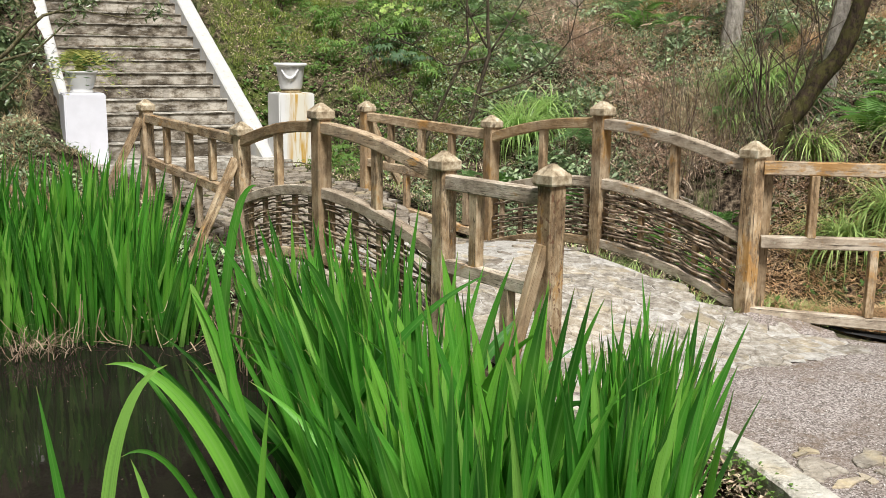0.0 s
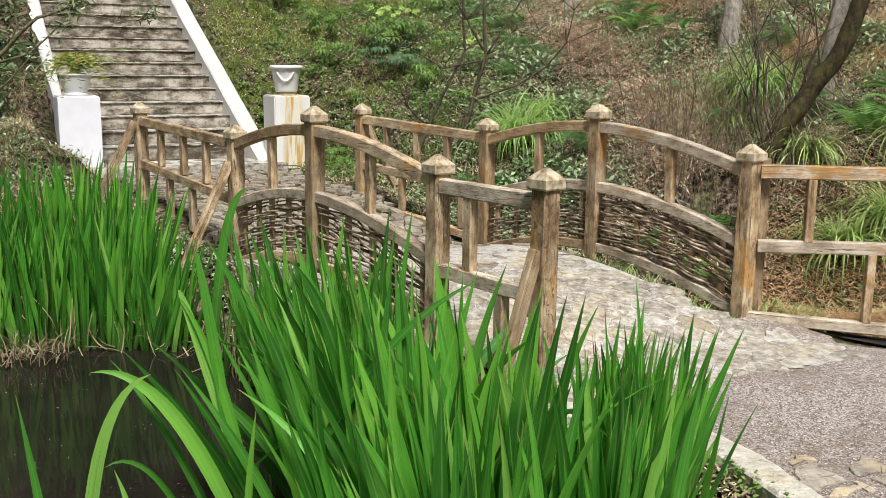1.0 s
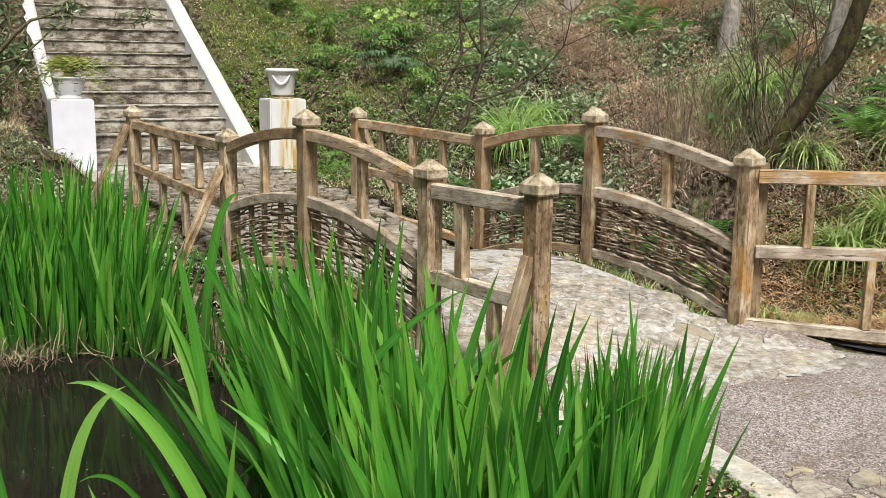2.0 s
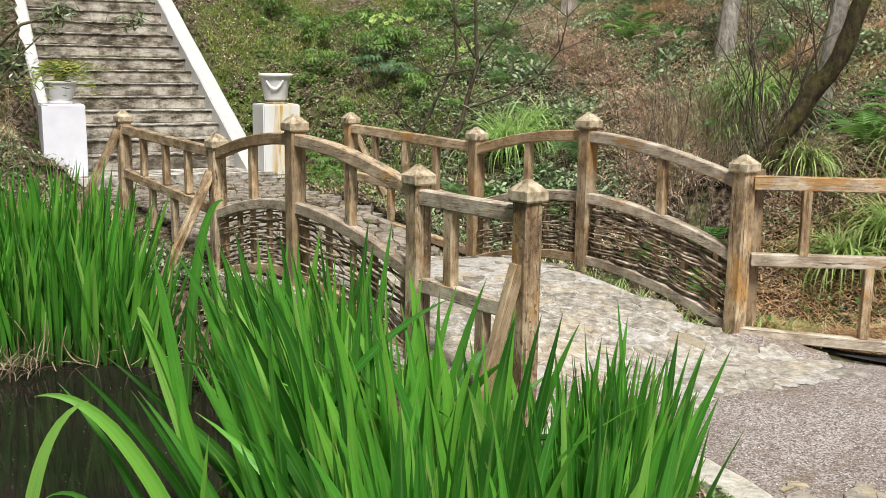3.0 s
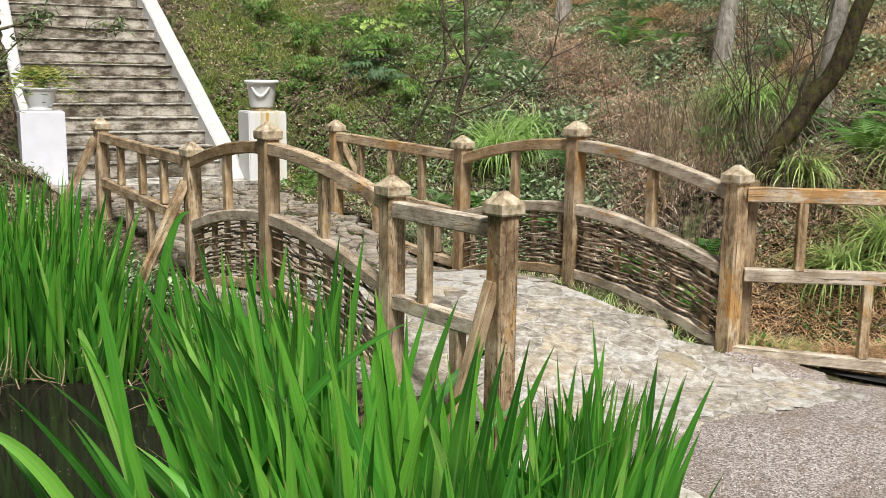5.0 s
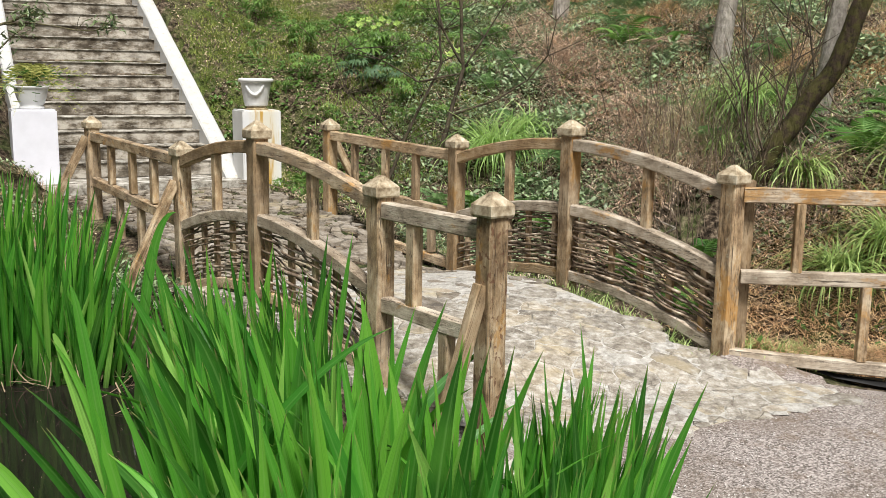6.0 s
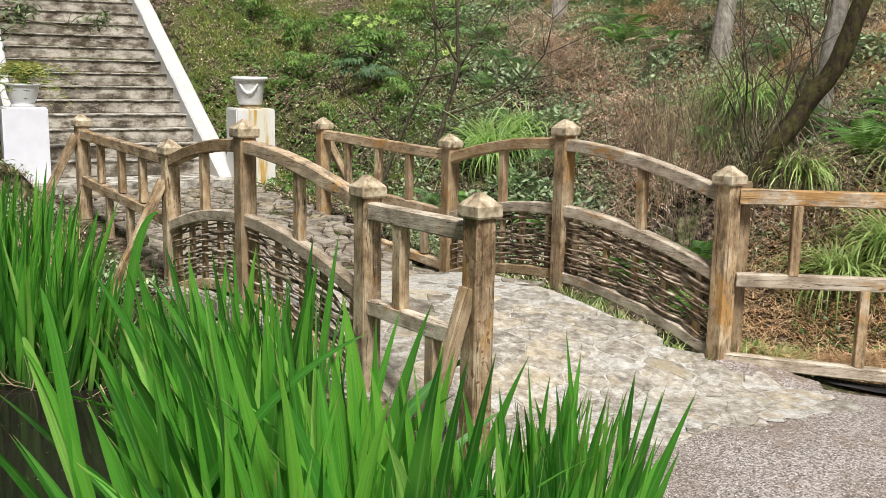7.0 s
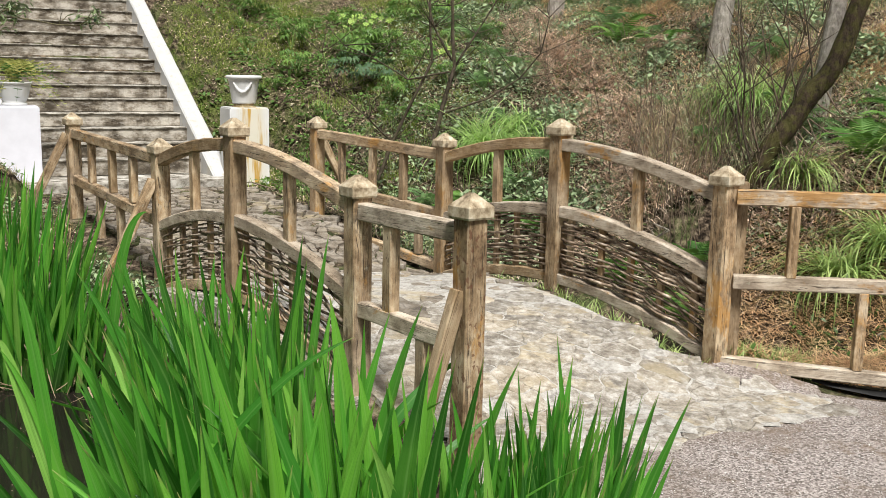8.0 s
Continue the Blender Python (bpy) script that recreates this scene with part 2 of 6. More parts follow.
def ground_material():
    """Woodland bank: dark soil, leaf litter, moss and dry grass in patches."""
    k = Mat("woodland_soil", 0.95, 0.1)
    a = k.noise(3.2, 6, 0.65)
    b = k.noise(17, 5, 0.65)
    fine = k.noise(60, 4, 0.6)
    c = k.ramp(b, [(0.40, (0.014, 0.010, 0.007)), (0.52, (0.085, 0.062, 0.042)), (0.68, (0.30, 0.235, 0.165))])
    c = k.mix(k.math("MULTIPLY", k.band(a, 0.47, 0.62), 0.75), c, k.ramp(b, [(0.3, (0.02, 0.032, 0.010)), (0.7, (0.10, 0.13, 0.04))]))
    c = k.mix(k.math("MULTIPLY", k.band(fine, 0.6, 0.75), 0.45), c, (0.25, 0.2, 0.14))
    x = k.axis(0)
    moss = k.band(k.math("ADD", x, k.math("MULTIPLY", k.noise(1.3, 4), 3.0)), 0.6, -1.2)
    moss = k.math("MULTIPLY", moss, k.band(k.axis(2), 0.35, 0.9))
    moss = k.math("MULTIPLY", moss, k.band(x, -3.7, -3.1))
    c = k.mix(k.math("MULTIPLY", k.math("MULTIPLY", moss, k.band(k.noise(7, 5, 0.65), 0.38, 0.58)), 0.85), c, k.ramp(fine, [(0.36, (0.03, 0.05, 0.008)), (0.64, (0.14, 0.175, 0.04))]))
    k.color(c)
    k.bump(k.math("ADD", b, k.math("MULTIPLY", fine, 0.5)), 0.9, 0.04)
    return k.m


def bark_material(name, lo, hi, moss):
    k = Mat(name, 0.9, 0.15)
    v = k.map((1, 1, 0.5))
    plate = k.noise(16, 4, 0.6, k.map((1, 1, 0.3)), 0.8)
    g = k.math("ADD", k.math("MULTIPLY", k.noise(30, 6, 0.7, v), 0.55), k.math("MULTIPLY", plate, 0.45))
    c = k.ramp(g, [(0.38, lo), (0.60, hi)])
    c = k.mix(k.math("MULTIPLY", k.band(k.noise(13, 6, 0.75), 0.42, 0.56), moss), c, k.mix(g, (0.014, 0.017, 0.004), (0.13, 0.13, 0.026)))
    k.color(c)
    k.bump(g, 1.0, 0.04)
    return k.m


def water_material():
    k = Mat("dark_pond_water", 0.03, 0.5)
    k.b.inputs["IOR"].default_value = 1.33
    k.color(k.ramp(k.noise(1.5, 4), [(0.3, (0.008, 0.0068, 0.0055)), (0.7, (0.018, 0.0146, 0.0118))]))
    k.bump(k.noise(5, 3, 0.5), 0.05, 0.02)
    return k.m


WOOD, CAP, WITHY = wood_material(), cap_material(), withy_material()
WOOD_OCHRE = wood_material("ochre_stained_oak", 0.525)
WOOD_SILVER = wood_material("silvered_oak", 0.60, silver=0.65)
WOOD_BRIGHT = wood_material("ochre_limed_oak", 0.47, silver=0.5)
WOOD_HEWN = wood_material("hewn_oak", 0.56, True)
FLAG = stone_material("pale_flagstone", (0.155, 0.13, 0.10), (0.355, 0.32, 0.265), (0.64, 0.61, 0.56), (0.80, 0.34), 0.3, 16, 0.8)
OCHRE_STONE = stone_material("ochre_sandstone", (0.15, 0.125, 0.095), (0.30, 0.265, 0.215), (0.44, 0.40, 0.335), (0.75, 0.5), 0.3)
RUBBLE = stone_material("grey_rubble", (0.15, 0.12, 0.09), (0.34, 0.29, 0.225), (0.54, 0.49, 0.42), (0.6, 0.7))
MORTAR = stone_material("pale_mortar", (0.25, 0.23, 0.195), (0.47, 0.445, 0.40), (0.64, 0.62, 0.58), (0.95, 0.1), 0.2, 22)
GRAVEL = gravel_material()
KERB = stone_material("concrete_kerb", (0.27, 0.25, 0.20), (0.48, 0.455, 0.395), (0.64, 0.61, 0.545), (0.95, 0.1), 0.0)
STEP, NOSING = concrete_steps_material(), nosing_material()
WHITE, WHITE_RUST = white_paint_material("white_paint", grime=0.03, tone=0.86, blue=1.06), white_paint_material("white_paint_rust_streaked", True, 0.35, 0.8)
CHEEK = white_paint_material("white_paint_weathered", False, 0.95, 0.57)
URN = white_paint_material("white_urn", False, 0.4, 0.76)
SOIL, WATER = ground_material(), water_material()
BARK = bark_material("mossy_bark", (0.010, 0.0075, 0.005), (0.06, 0.042, 0.028), 0.5)
LICHEN_BARK = bark_material("lichened_bark", (0.05, 0.04, 0.025), (0.22, 0.19, 0.12), 0.5)
PALE_BARK = bark_material("pale_bark", (0.17, 0.15, 0.13), (0.43, 0.39, 0.34), 0.2)
TWIG = bark_material("twig_bark", (0.07, 0.05, 0.037), (0.26, 0.195, 0.145), 0.2)
DARK_TWIG = bark_material("dark_twig_bark", (0.035, 0.028, 0.022), (0.12, 0.095, 0.07), 0.2)
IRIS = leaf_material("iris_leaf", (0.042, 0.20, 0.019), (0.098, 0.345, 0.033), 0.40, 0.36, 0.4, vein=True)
IRIS_DEAD = leaf_material("dead_iris_leaf", (0.13, 0.09, 0.052), (0.38, 0.30, 0.19), 0.7, 0.2, 0.1)
IVY = leaf_material("ivy_leaf", (0.028, 0.056, 0.025), (0.34, 0.43, 0.235), 0.42, 0.15, 0.3, by_island=True)
DARK_FERN = leaf_material("dark_fern_frond", (0.07, 0.145, 0.055), (0.24, 0.38, 0.15), 0.45, 0.25, 0.3)
MOSSY = leaf_material("moss_grass", (0.045, 0.075, 0.016), (0.33, 0.37, 0.10), 0.7, 0.25, 0.1, by_island=True)
HELLEBORE = leaf_material("hellebore_leaf", (0.055, 0.125, 0.028), (0.18, 0.30, 0.07), 0.4, 0.3, 0.3)
BLOOM = leaf_material("pale_green_bloom", (0.28, 0.42, 0.09), (0.42, 0.55, 0.16), 0.6, 0.3, 0.2)
TUSSOCK = leaf_material("sedge_blade", (0.11, 0.20, 0.05), (0.44, 0.55, 0.20), 0.42, 0.3, 0.25, by_island=True)
BRIGHT_SEDGE = leaf_material("bright_sedge", (0.095, 0.21, 0.042), (0.44, 0.59, 0.21), 0.38, 0.4, 0.4, by_island=True)
FADED = leaf_material("faded_tall_grass", (0.20, 0.17, 0.095), (0.58, 0.52, 0.34), 0.8, 0.25, 0.1, by_island=True)
TAN = leaf_material("tan_stalks", (0.16, 0.10, 0.065), (0.88, 0.70, 0.53), 0.8, 0.15, 0.1, by_island=True)
DULL = leaf_material("dull_grass", (0.13, 0.115, 0.065), (0.44, 0.39, 0.25), 0.8, 0.2, 0.1, by_island=True)
TANGLE = leaf_material("withered_stalks", (0.07, 0.04, 0.026), (0.34, 0.27, 0.18), 0.8, 0.1, 0.1, by_island=True)
DARK_PALM = leaf_material("dark_palmate_leaf", (0.04, 0.085, 0.035), (0.10, 0.17, 0.07), 0.6, 0.1, 0.4)
LIME = leaf_material("lime_grass", (0.06, 0.105, 0.018), (0.25, 0.31, 0.07), 0.6, 0.3, 0.15, by_island=True)
STRAW = leaf_material("dry_grass", (0.20, 0.095, 0.042), (0.80, 0.54, 0.31), 0.8, 0.2, 0.1, by_island=True)
BRACKEN = leaf_material("dead_bracken", (0.14, 0.08, 0.05), (0.88, 0.64, 0.48), 0.8, 0.15, 0.1, by_island=True)
LITTER = leaf_material("leaf_litter", (0.06, 0.038, 0.024), (0.74, 0.57, 0.41), 0.8, 0.1, 0.15, by_island=True)
FERN = leaf_material("fern_frond", (0.045, 0.12, 0.025), (0.15, 0.28, 0.06), 0.5, 0.3, 0.2)
SHRUB = leaf_material("evergreen_leaf", (0.020, 0.046, 0.015), (0.18, 0.235, 0.105), 0.28, 0.2, 0.55, by_island=True)
YELLOW_FERN = leaf_material("yellowing_fern", (0.22, 0.28, 0.06), (0.58, 0.56, 0.19), 0.5, 0.3, 0.2)
LINER = Mat("black_liner", 0.6, 0.2).color((0.010, 0.0095, 0.009)).m
RUST = bark_material("rusty_plinth", (0.16, 0.10, 0.04), (0.46, 0.38, 0.22), 0.0)

# ---- mesh helpers ----
rnd = random.Random(11)


def mesh(name, verts, faces, mat, smooth=False):
    me = bpy.data.meshes.new(name)
    me.from_pydata(verts, [], faces)
    me.materials.append(mat)
    if smooth:
        me.polygons.foreach_set("use_smooth", [True] * len(me.polygons))
    me.update()
    return me


def place(ob, parent=None, m=None):
    """Puts ob at the world pose m, as a part of parent."""
    m = m if m is not None else Matrix()
    if parent is None:
        ob.matrix_basis = m
        ob["w"] = [v for row in m for v in row]
        return ob
    w = Matrix([parent["w"][i * 4 : i * 4 + 4] for i in range(4)])
    ob.parent = parent
    ob.matrix_basis = w.inverted() @ m
    ob["w"] = [v for row in m for v in row]
    return ob


def thing(name, x, y, z, label, category, group="", kind=""):
    ob = new(name)
    ob.empty_display_size = 0.1
    place(ob, None, pose(x, y, z))
    return tagged(ob, label, category, group, kind)


def part(name, me, parent, m=None, label=""):
    return tagged(place(new(name, me), parent, m), label)


def whole(name, me, m, label, category, group="", kind=""):
    return tagged(place(new(name, me), None, m), label, category, group, kind)


def axes(o, x, up=(0, 0, 1)):
    """A pose at o whose x axis runs along x and whose z axis leans to up."""
    x = Vector(x).normalized()
    y = Vector(up).cross(x).normalized()
    z = x.cross(y)
    return Matrix(((x.x, y.x, z.x, o[0]), (x.y, y.y, z.y, o[1]), (x.z, y.z, z.z, o[2]), (0, 0, 0, 1)))


def section(w, h, c):
    a, b = w / 2, h / 2
    return [(-a, -b + c), (-a + c, -b), (a - c, -b), (a, -b + c), (a, b - c), (a - c, b), (-a + c, b), (-a, b - c)]


def sweep(name, spots, prof, mat, smooth=False, wob=0.0, seed=0):
    """Sweeps a closed profile (across, up) along spots of (x, y, z, scale) in local x."""
    r = random.Random(seed)
    verts, faces, k = [], [], len(prof)
    for x, y, z, s in spots:
        dy, dz = r.uniform(-wob, wob), r.uniform(-wob, wob)
        verts += [(x, y + dy + a * s, z + dz + b * s) for a, b in prof]
    for i in range(len(spots) - 1):
        for j in range(k):
            faces.append((i * k + j, i * k + (j + 1) % k, (i + 1) * k + (j + 1) % k, (i + 1) * k + j))
    faces.append(tuple(reversed(range(k))))
    faces.append(tuple(range((len(spots) - 1) * k, len(spots) * k)))
    faces = [tuple(reversed(f)) for f in faces]
    return mesh(name, verts, faces, mat, smooth)


def beam_mesh(length, w, h, mat=None, seed=0, chamfer=0.006, n=6):
    e = 0.004
    spots = [(0, 0, 0, 0.95)] + [(e + (length - 2 * e) * i / n, 0, 0, 1) for i in range(n + 1)] + [(length, 0, 0, 0.95)]
    return sweep("beam", spots, section(w, h, chamfer), mat or WOOD, wob=0.0012, seed=seed)


def beam(name, a, b, w, h, parent, up=(0, 0, 1), label="", mat=None):
    a, b = Vector(a), Vector(b)
    return part(name, beam_mesh((b - a).length, w, h, mat, rnd.randrange(9999)), parent, axes(a, b - a, up), label)


def tube(points, radii, sides=6, verts=None, faces=None):
    """Adds a tube along points to the lists of a mesh."""
    verts = [] if verts is None else verts
    faces = [] if faces is None else faces
    start, n = len(verts), len(points)
    for i, p in enumerate(points):
        p = Vector(p)
        d = (Vector(points[min(i + 1, n - 1)]) - Vector(points[max(i - 1, 0)])).normalized()
        q = d.orthogonal().normalized() if abs(d.z) > 0.9 else Vector((0, 0, 1)).cross(d).normalized()
        q2 = d.cross(q)
        for j in range(sides):
            t = 2 * math.pi * j / sides
            verts.append(tuple(p + (q * math.cos(t) + q2 * math.sin(t)) * radii[i]))
    for i in range(n - 1):
        for j in range(sides):
            a, b = start + i * sides + j, start + i * sides + (j + 1) % sides
            faces.append((a, b, b + sides, a + sides))
    faces.append(tuple(start + j for j in reversed(range(sides))))
    faces.append(tuple(start + (n - 1) * sides + j for j in range(sides)))
    return verts, faces


def lathe(name, prof, mat, n=28, square=0.0):
    """Turns (radius, height) pairs; square pulls the round towards a square."""
    verts, faces = [], []
    for r, z in prof:
        for j in range(n):
            t = 2 * math.pi * (j + 0.5) / n
            c, s = math.cos(t), math.sin(t)
            k = 1 + square * (1 / max(abs(c), abs(s)) - 1)
            verts.append((r * c * k, r * s * k, z))
    for i in range(len(prof) - 1):
        for j in range(n):
            faces.append((i * n + j, i * n + (j + 1) % n, (i + 1) * n + (j + 1) % n, (i + 1) * n + j))
    faces.append(tuple(reversed(range(n))))
    faces.append(tuple(range((len(prof) - 1) * n, len(prof) * n)))
    return mesh(name, verts, faces, mat, True)


def bevel_box(name, x0, x1, y0, y1, z0, z1, mat, c=0.012):
    bm = bmesh.new()
    bmesh.ops.create_cube(bm, size=1)
    for v in bm.verts:
        v.co = ((x0 + x1) / 2 + v.co.x * (x1 - x0), (y0 + y1) / 2 + v.co.y * (y1 - y0), (z0 + z1) / 2 + v.co.z * (z1 - z0))
    bmesh.ops.bevel(bm, geom=list(bm.edges), offset=c, segments=2, affect="EDGES")
    me = bpy.data.meshes.new(name)
    bm.to_mesh(me)
    bm.free()
    me.materials.append(mat)
    return me


def smooth01(t):
    t = min(1, max(0, t))
    return t * t * (3 - 2 * t)


# ---- the plan ----
LEFT = [(0.533, 5.255), (-0.001, 5.906), (-0.835, 6.913), (-1.587, 7.875), (-2.814, 9.379)]
RIGHT = [(1.842, 6.666), (1.032, 7.655), (0.261, 8.654), (-0.916, 10.005)]
ALONG, ACROSS = Vector((-0.630, 0.7765, 0)), Vector((0.7765, 0.630, 0))
STAIR_O, STAIR_A = Vector((-1.647, 11.389, 0)), radians(30)
SA, SB = Vector((math.cos(STAIR_A), math.sin(STAIR_A), 0)), Vector((-math.sin(STAIR_A), math.cos(STAIR_A), 0))
WATER_Z = -0.30
POND = [(2.3, 2.3), (1.44, 3.75), (1.13, 4.42), (0.88, 4.68), (0.45, 5.0), (-0.1, 5.55), (-0.55, 6.1), (-1.75, 7.5), (-2.3, 7.1), (-3.4, 7.0), (-5.0, 7.3), (-9.0, 6.0), (-9.0, 2.0), (-2.0, 2.1)]


def bridge_st(x, y):
    """Along the bridge from the second post, and across it (0 left rail, 1 right rail), skewed to the posts."""
    v = ((ACROSS.x * x + ACROSS.y * y) - 3.725) / 1.89
    s = ALONG.x * (x + 0.001) + ALONG.y * (y - 5.906) + 0.57 * v
    return s, v


def deck_z(s):
    """Height of the walkway: flat path, arch of the bridge, rise to the landing."""
    if s < -0.35:
        return 0.0
    arch = 0.27 * max(0, 1 - ((s - 1.27) / 1.62) ** 2)
    far = 0.10 + 0.26 * smooth01((s - 2.5) / 2.0) + 0.10 * smooth01((s - 4.3) / 2.2)
    return max(arch, far if s > 1.6 else 0)


def pond_side(x, y):
    """Signed distance to the pond's edge, negative in the water."""
    best, inside, n = 1e9, False, len(POND)
    for i in range(n):
        (ax, ay), (bx, by) = POND[i], POND[(i + 1) % n]
        dx, dy = bx - ax, by - ay
        t = min(1, max(0, ((x - ax) * dx + (y - ay) * dy) / (dx * dx + dy * dy)))
        best = min(best, math.hypot(x - ax - t * dx, y - ay - t * dy))
        if (ay > y) != (by > y) and x < ax + (y - ay) / (by - ay) * dx:
            inside = not inside
    return -best if inside else best


def fbm(x, y, f):
    return noise.noise((x * f, y * f, 0.3)) + 0.5 * noise.noise((x * f * 2.1, y * f * 2.1, 1.7))


def ground_z(x, y):
    d = 0.463 * x + 0.886 * y - 8.57
    z = 0.0
    if d > 0:
        z = 0.72 * d - 0.045 * d * d if d < 5 else 2.475 + 0.36 * (d - 5)
    # the bank beside the stairs follows their slope
    p = Vector((x, y, 0)) - STAIR_O
    a, b = p.dot(SA), p.dot(SB)
    slope = (0.46 if a > -1.5 else 0.58) + max(0, b - 0.2) * 0.64
    w = 1 - smooth01((abs(a + 1.5) - 1.3) / 2.2)
    z = z + (min(slope, z + (1.2 if a > -1.5 else 2.2)) - z) * w if b > -0.2 else z
    if -2.5 < a < -0.25 - 0.09 * b and b > 0.25:
        z = min(z, 0.30 + (b - 0.3) * 0.641)
    left = smooth01((-2.6 - x) / 1.6) * smooth01((y - 7.3) / 2.2)
    if a < -2.5 or b < 0.1:
        z = max(z, left * (0.46 + 0.10 * max(0, y - 10)) + 0.36 * smooth01((-3.85 - x) / 0.5) * smooth01((y - 8.8) / 1.4))
    z += 0.20 * math.exp(-(((x + 4.1) / 0.38) ** 2) - ((y - 10.05) / 0.42) ** 2)
    rough = 0.05 + 0.05 * smooth01(d)
    if d > 0.5:
        z += smooth01((d - 0.5) / 1.2) * (smooth01((abs(a + 1.4) - 1.3) / 0.9) if b > -0.3 else 1.0) * (0.075 * noise.noise((x * 2.3, y * 1.9, 5.1)) + 0.035 * noise.noise((x * 5.7, y * 4.9, 8.3)))
    z -= 0.32 * math.exp(-(((x - 2.2) / 0.42) ** 2) - ((y - 9.2) / 0.32) ** 2)
    z += rough * fbm(x, y, 1.1) * smooth01((math.hypot(x - 1.5, y - 4) - 2) / 3)
    # stream under the bridge
    s, v = bridge_st(x, y)
    run = smooth01(1 - (abs(s - 1.2) - 0.45) / 0.65) * smooth01((3.0 - v) / 1.0)
    z -= run * 0.55 * (1 if v < 1.2 else 1 - 0.35 * smooth01((v - 1.2) / 1.5))
    # walkway
    half = 0.62 + 0.28 * smooth01((s - 4.6) / 1.2)
    half = 0.53 if v < 0.5 else half
    on = 1 - smooth01((abs(v - 0.5) - half) / (0.1 if v < 0.5 and s > 5 else 0.22))
    if s > 2.1 or s < 0.25:
        on *= smooth01((7.8 - s) / 0.8)
        hold = smooth01((s - 2.1) / 0.25) if s > 1 else smooth01((0.25 - s) / 0.25)
        z += (deck_z(s) - 0.012 - z) * on * hold
    z -= 0.085 * smooth01((x - 2.0) / 0.9) * smooth01((y - 6.1) / 0.45) * smooth01((7.6 - y) / 0.6)
    # soil against the outer side of the left stair wall
    if a < -2.4 and b > 0.2:
        z += (max(z, 0.65 + (b - 0.6) * 0.641) - z) * smooth01((-2.4 - a) / 0.08) * smooth01((b - 0.55) / 0.35) * smooth01((a + 4.6) / 1.2)
    edge = pond_side(x, y)
    if edge < 0.25:
        z += (-0.75 - z) * smooth01(((0.13 if x > 0.7 and y < 4.9 else 0.04) - edge) / 0.3)
    return z


def spread(lo, a, b, hi, step):
    xs, v, g = [], a, step
    while v > lo:
        g *= 1.35
        v -= g
        xs.append(v)
    xs = xs[::-1]
    v = a
    while v < b:
        xs.append(v)
        v += step
    g = step
    xs.append(v)
    while v < hi:
        g *= 1.35
        v += g
        xs.append(v)
    return xs


def build_ground():
    xs, ys = spread(-400, -6.5, 5.5, 400, 0.1), spread(-300, -2.6, 16.5, 500, 0.1)
    nx = len(xs)
    verts = [(x, y, ground_z(x, y)) for y in ys for x in xs]
    faces = [(j * nx + i, j * nx + i + 1, (j + 1) * nx + i + 1, (j + 1) * nx + i) for j in range(len(ys) - 1) for i in range(nx - 1)]
    whole("ground", mesh("ground", verts, faces, SOIL, True), pose(0, 0, 0), "dark woodland bank with litter, moss and dry grass", "ground", kind="structure")


build_ground()
whole("water", mesh("water", [(-12, 0, WATER_Z), (4.2, 0, WATER_Z), (4.2, 9.6, WATER_Z), (-12, 9.6, WATER_Z)], [(0, 1, 2, 3)], WATER), pose(0, 0, 0), "still dark brown pond water", "pond", kind="structure")


# ---- gravel path and kerb ----
def in_path(x, y):
    if pond_side(x, y) < 0.14 or x > 7 or (x < 0.35 and y > 1.9):
        return False
    s, v = bridge_st(x, y)
    return y < 6.70 - 0.10 * (x - 1.8) - 0.05 * smooth01((x - 2.2) / 0.3) + 0.03 * fbm(x, y, 3) if x > 1.75 else s < -0.02


def build_path():
    st, verts, faces, ids = 0.07, [], [], {}
    for j in range(132):
        for i in range(139):
            x, y = -2.66 + i * st, -2.44 + j * st
            if in_path(x, y):
                ids[i, j] = len(verts)
                verts.append((x, y, ground_z(x, y) + 0.016 + 0.012 * fbm(x, y, 2.2)))
    for (i, j) in ids:
        q = [ids.get(k) for k in ((i, j), (i + 1, j), (i + 1, j + 1), (i, j + 1))]
        if None not in q:
            faces.append(tuple(q))
    whole("path", mesh("path", verts, faces, GRAVEL, True), pose(0, 0, 0), "grey gravel path with bare earthy patches", "path", kind="structure")


build_path()


def build_kerb():
    line = [Vector((0.62, 5.06, 0)), Vector((0.95, 4.90, 0)), Vector((1.13, 4.80, 0)), Vector((1.235, 4.69, 0)), Vector((1.32, 4.55, 0)), Vector((1.39, 4.36, 0)), Vector((1.455, 4.12, 0)), Vector((1.62, 3.6, 0)), Vector((1.9, 3.0, 0)), Vector((2.25, 2.4, 0))]
    pts = []
    for i in range(len(line) - 1):
        for k in range(6):
            pts.append(line[i].lerp(line[i + 1], k / 6))
    verts, faces = [], []
    prof = [(-0.084, -0.3), (0.084, -0.3), (0.084, 0.046), (0.072, 0.056), (0.02, 0.058), (-0.03, 0.058), (-0.072, 0.056), (-0.084, 0.046)]
    for i, p in enumerate(pts):
        d = (pts[min(i + 1, len(pts) - 1)] - pts[max(i - 1, 0)]).normalized()
        q = Vector((d.y, -d.x, 0))
        for a, b in prof:
            j = 0.006 * noise.noise((p.x * 14, p.y * 14, a * 50 + b * 30))
            verts.append((p.x - q.x * (a + j), p.y - q.y * (a + j), b + j))
    k = len(prof)
    for i in range(len(pts) - 1):
        for j in range(k):
            faces.append((i * k + j, i * k + (j + 1) % k, (i + 1) * k + (j + 1) % k, (i + 1) * k + j))
    whole("kerb", mesh("kerb", verts, faces, KERB), pose(0, 0, 0), "pale concrete kerb curving along the pond", "kerb", kind="structure")


build_kerb()


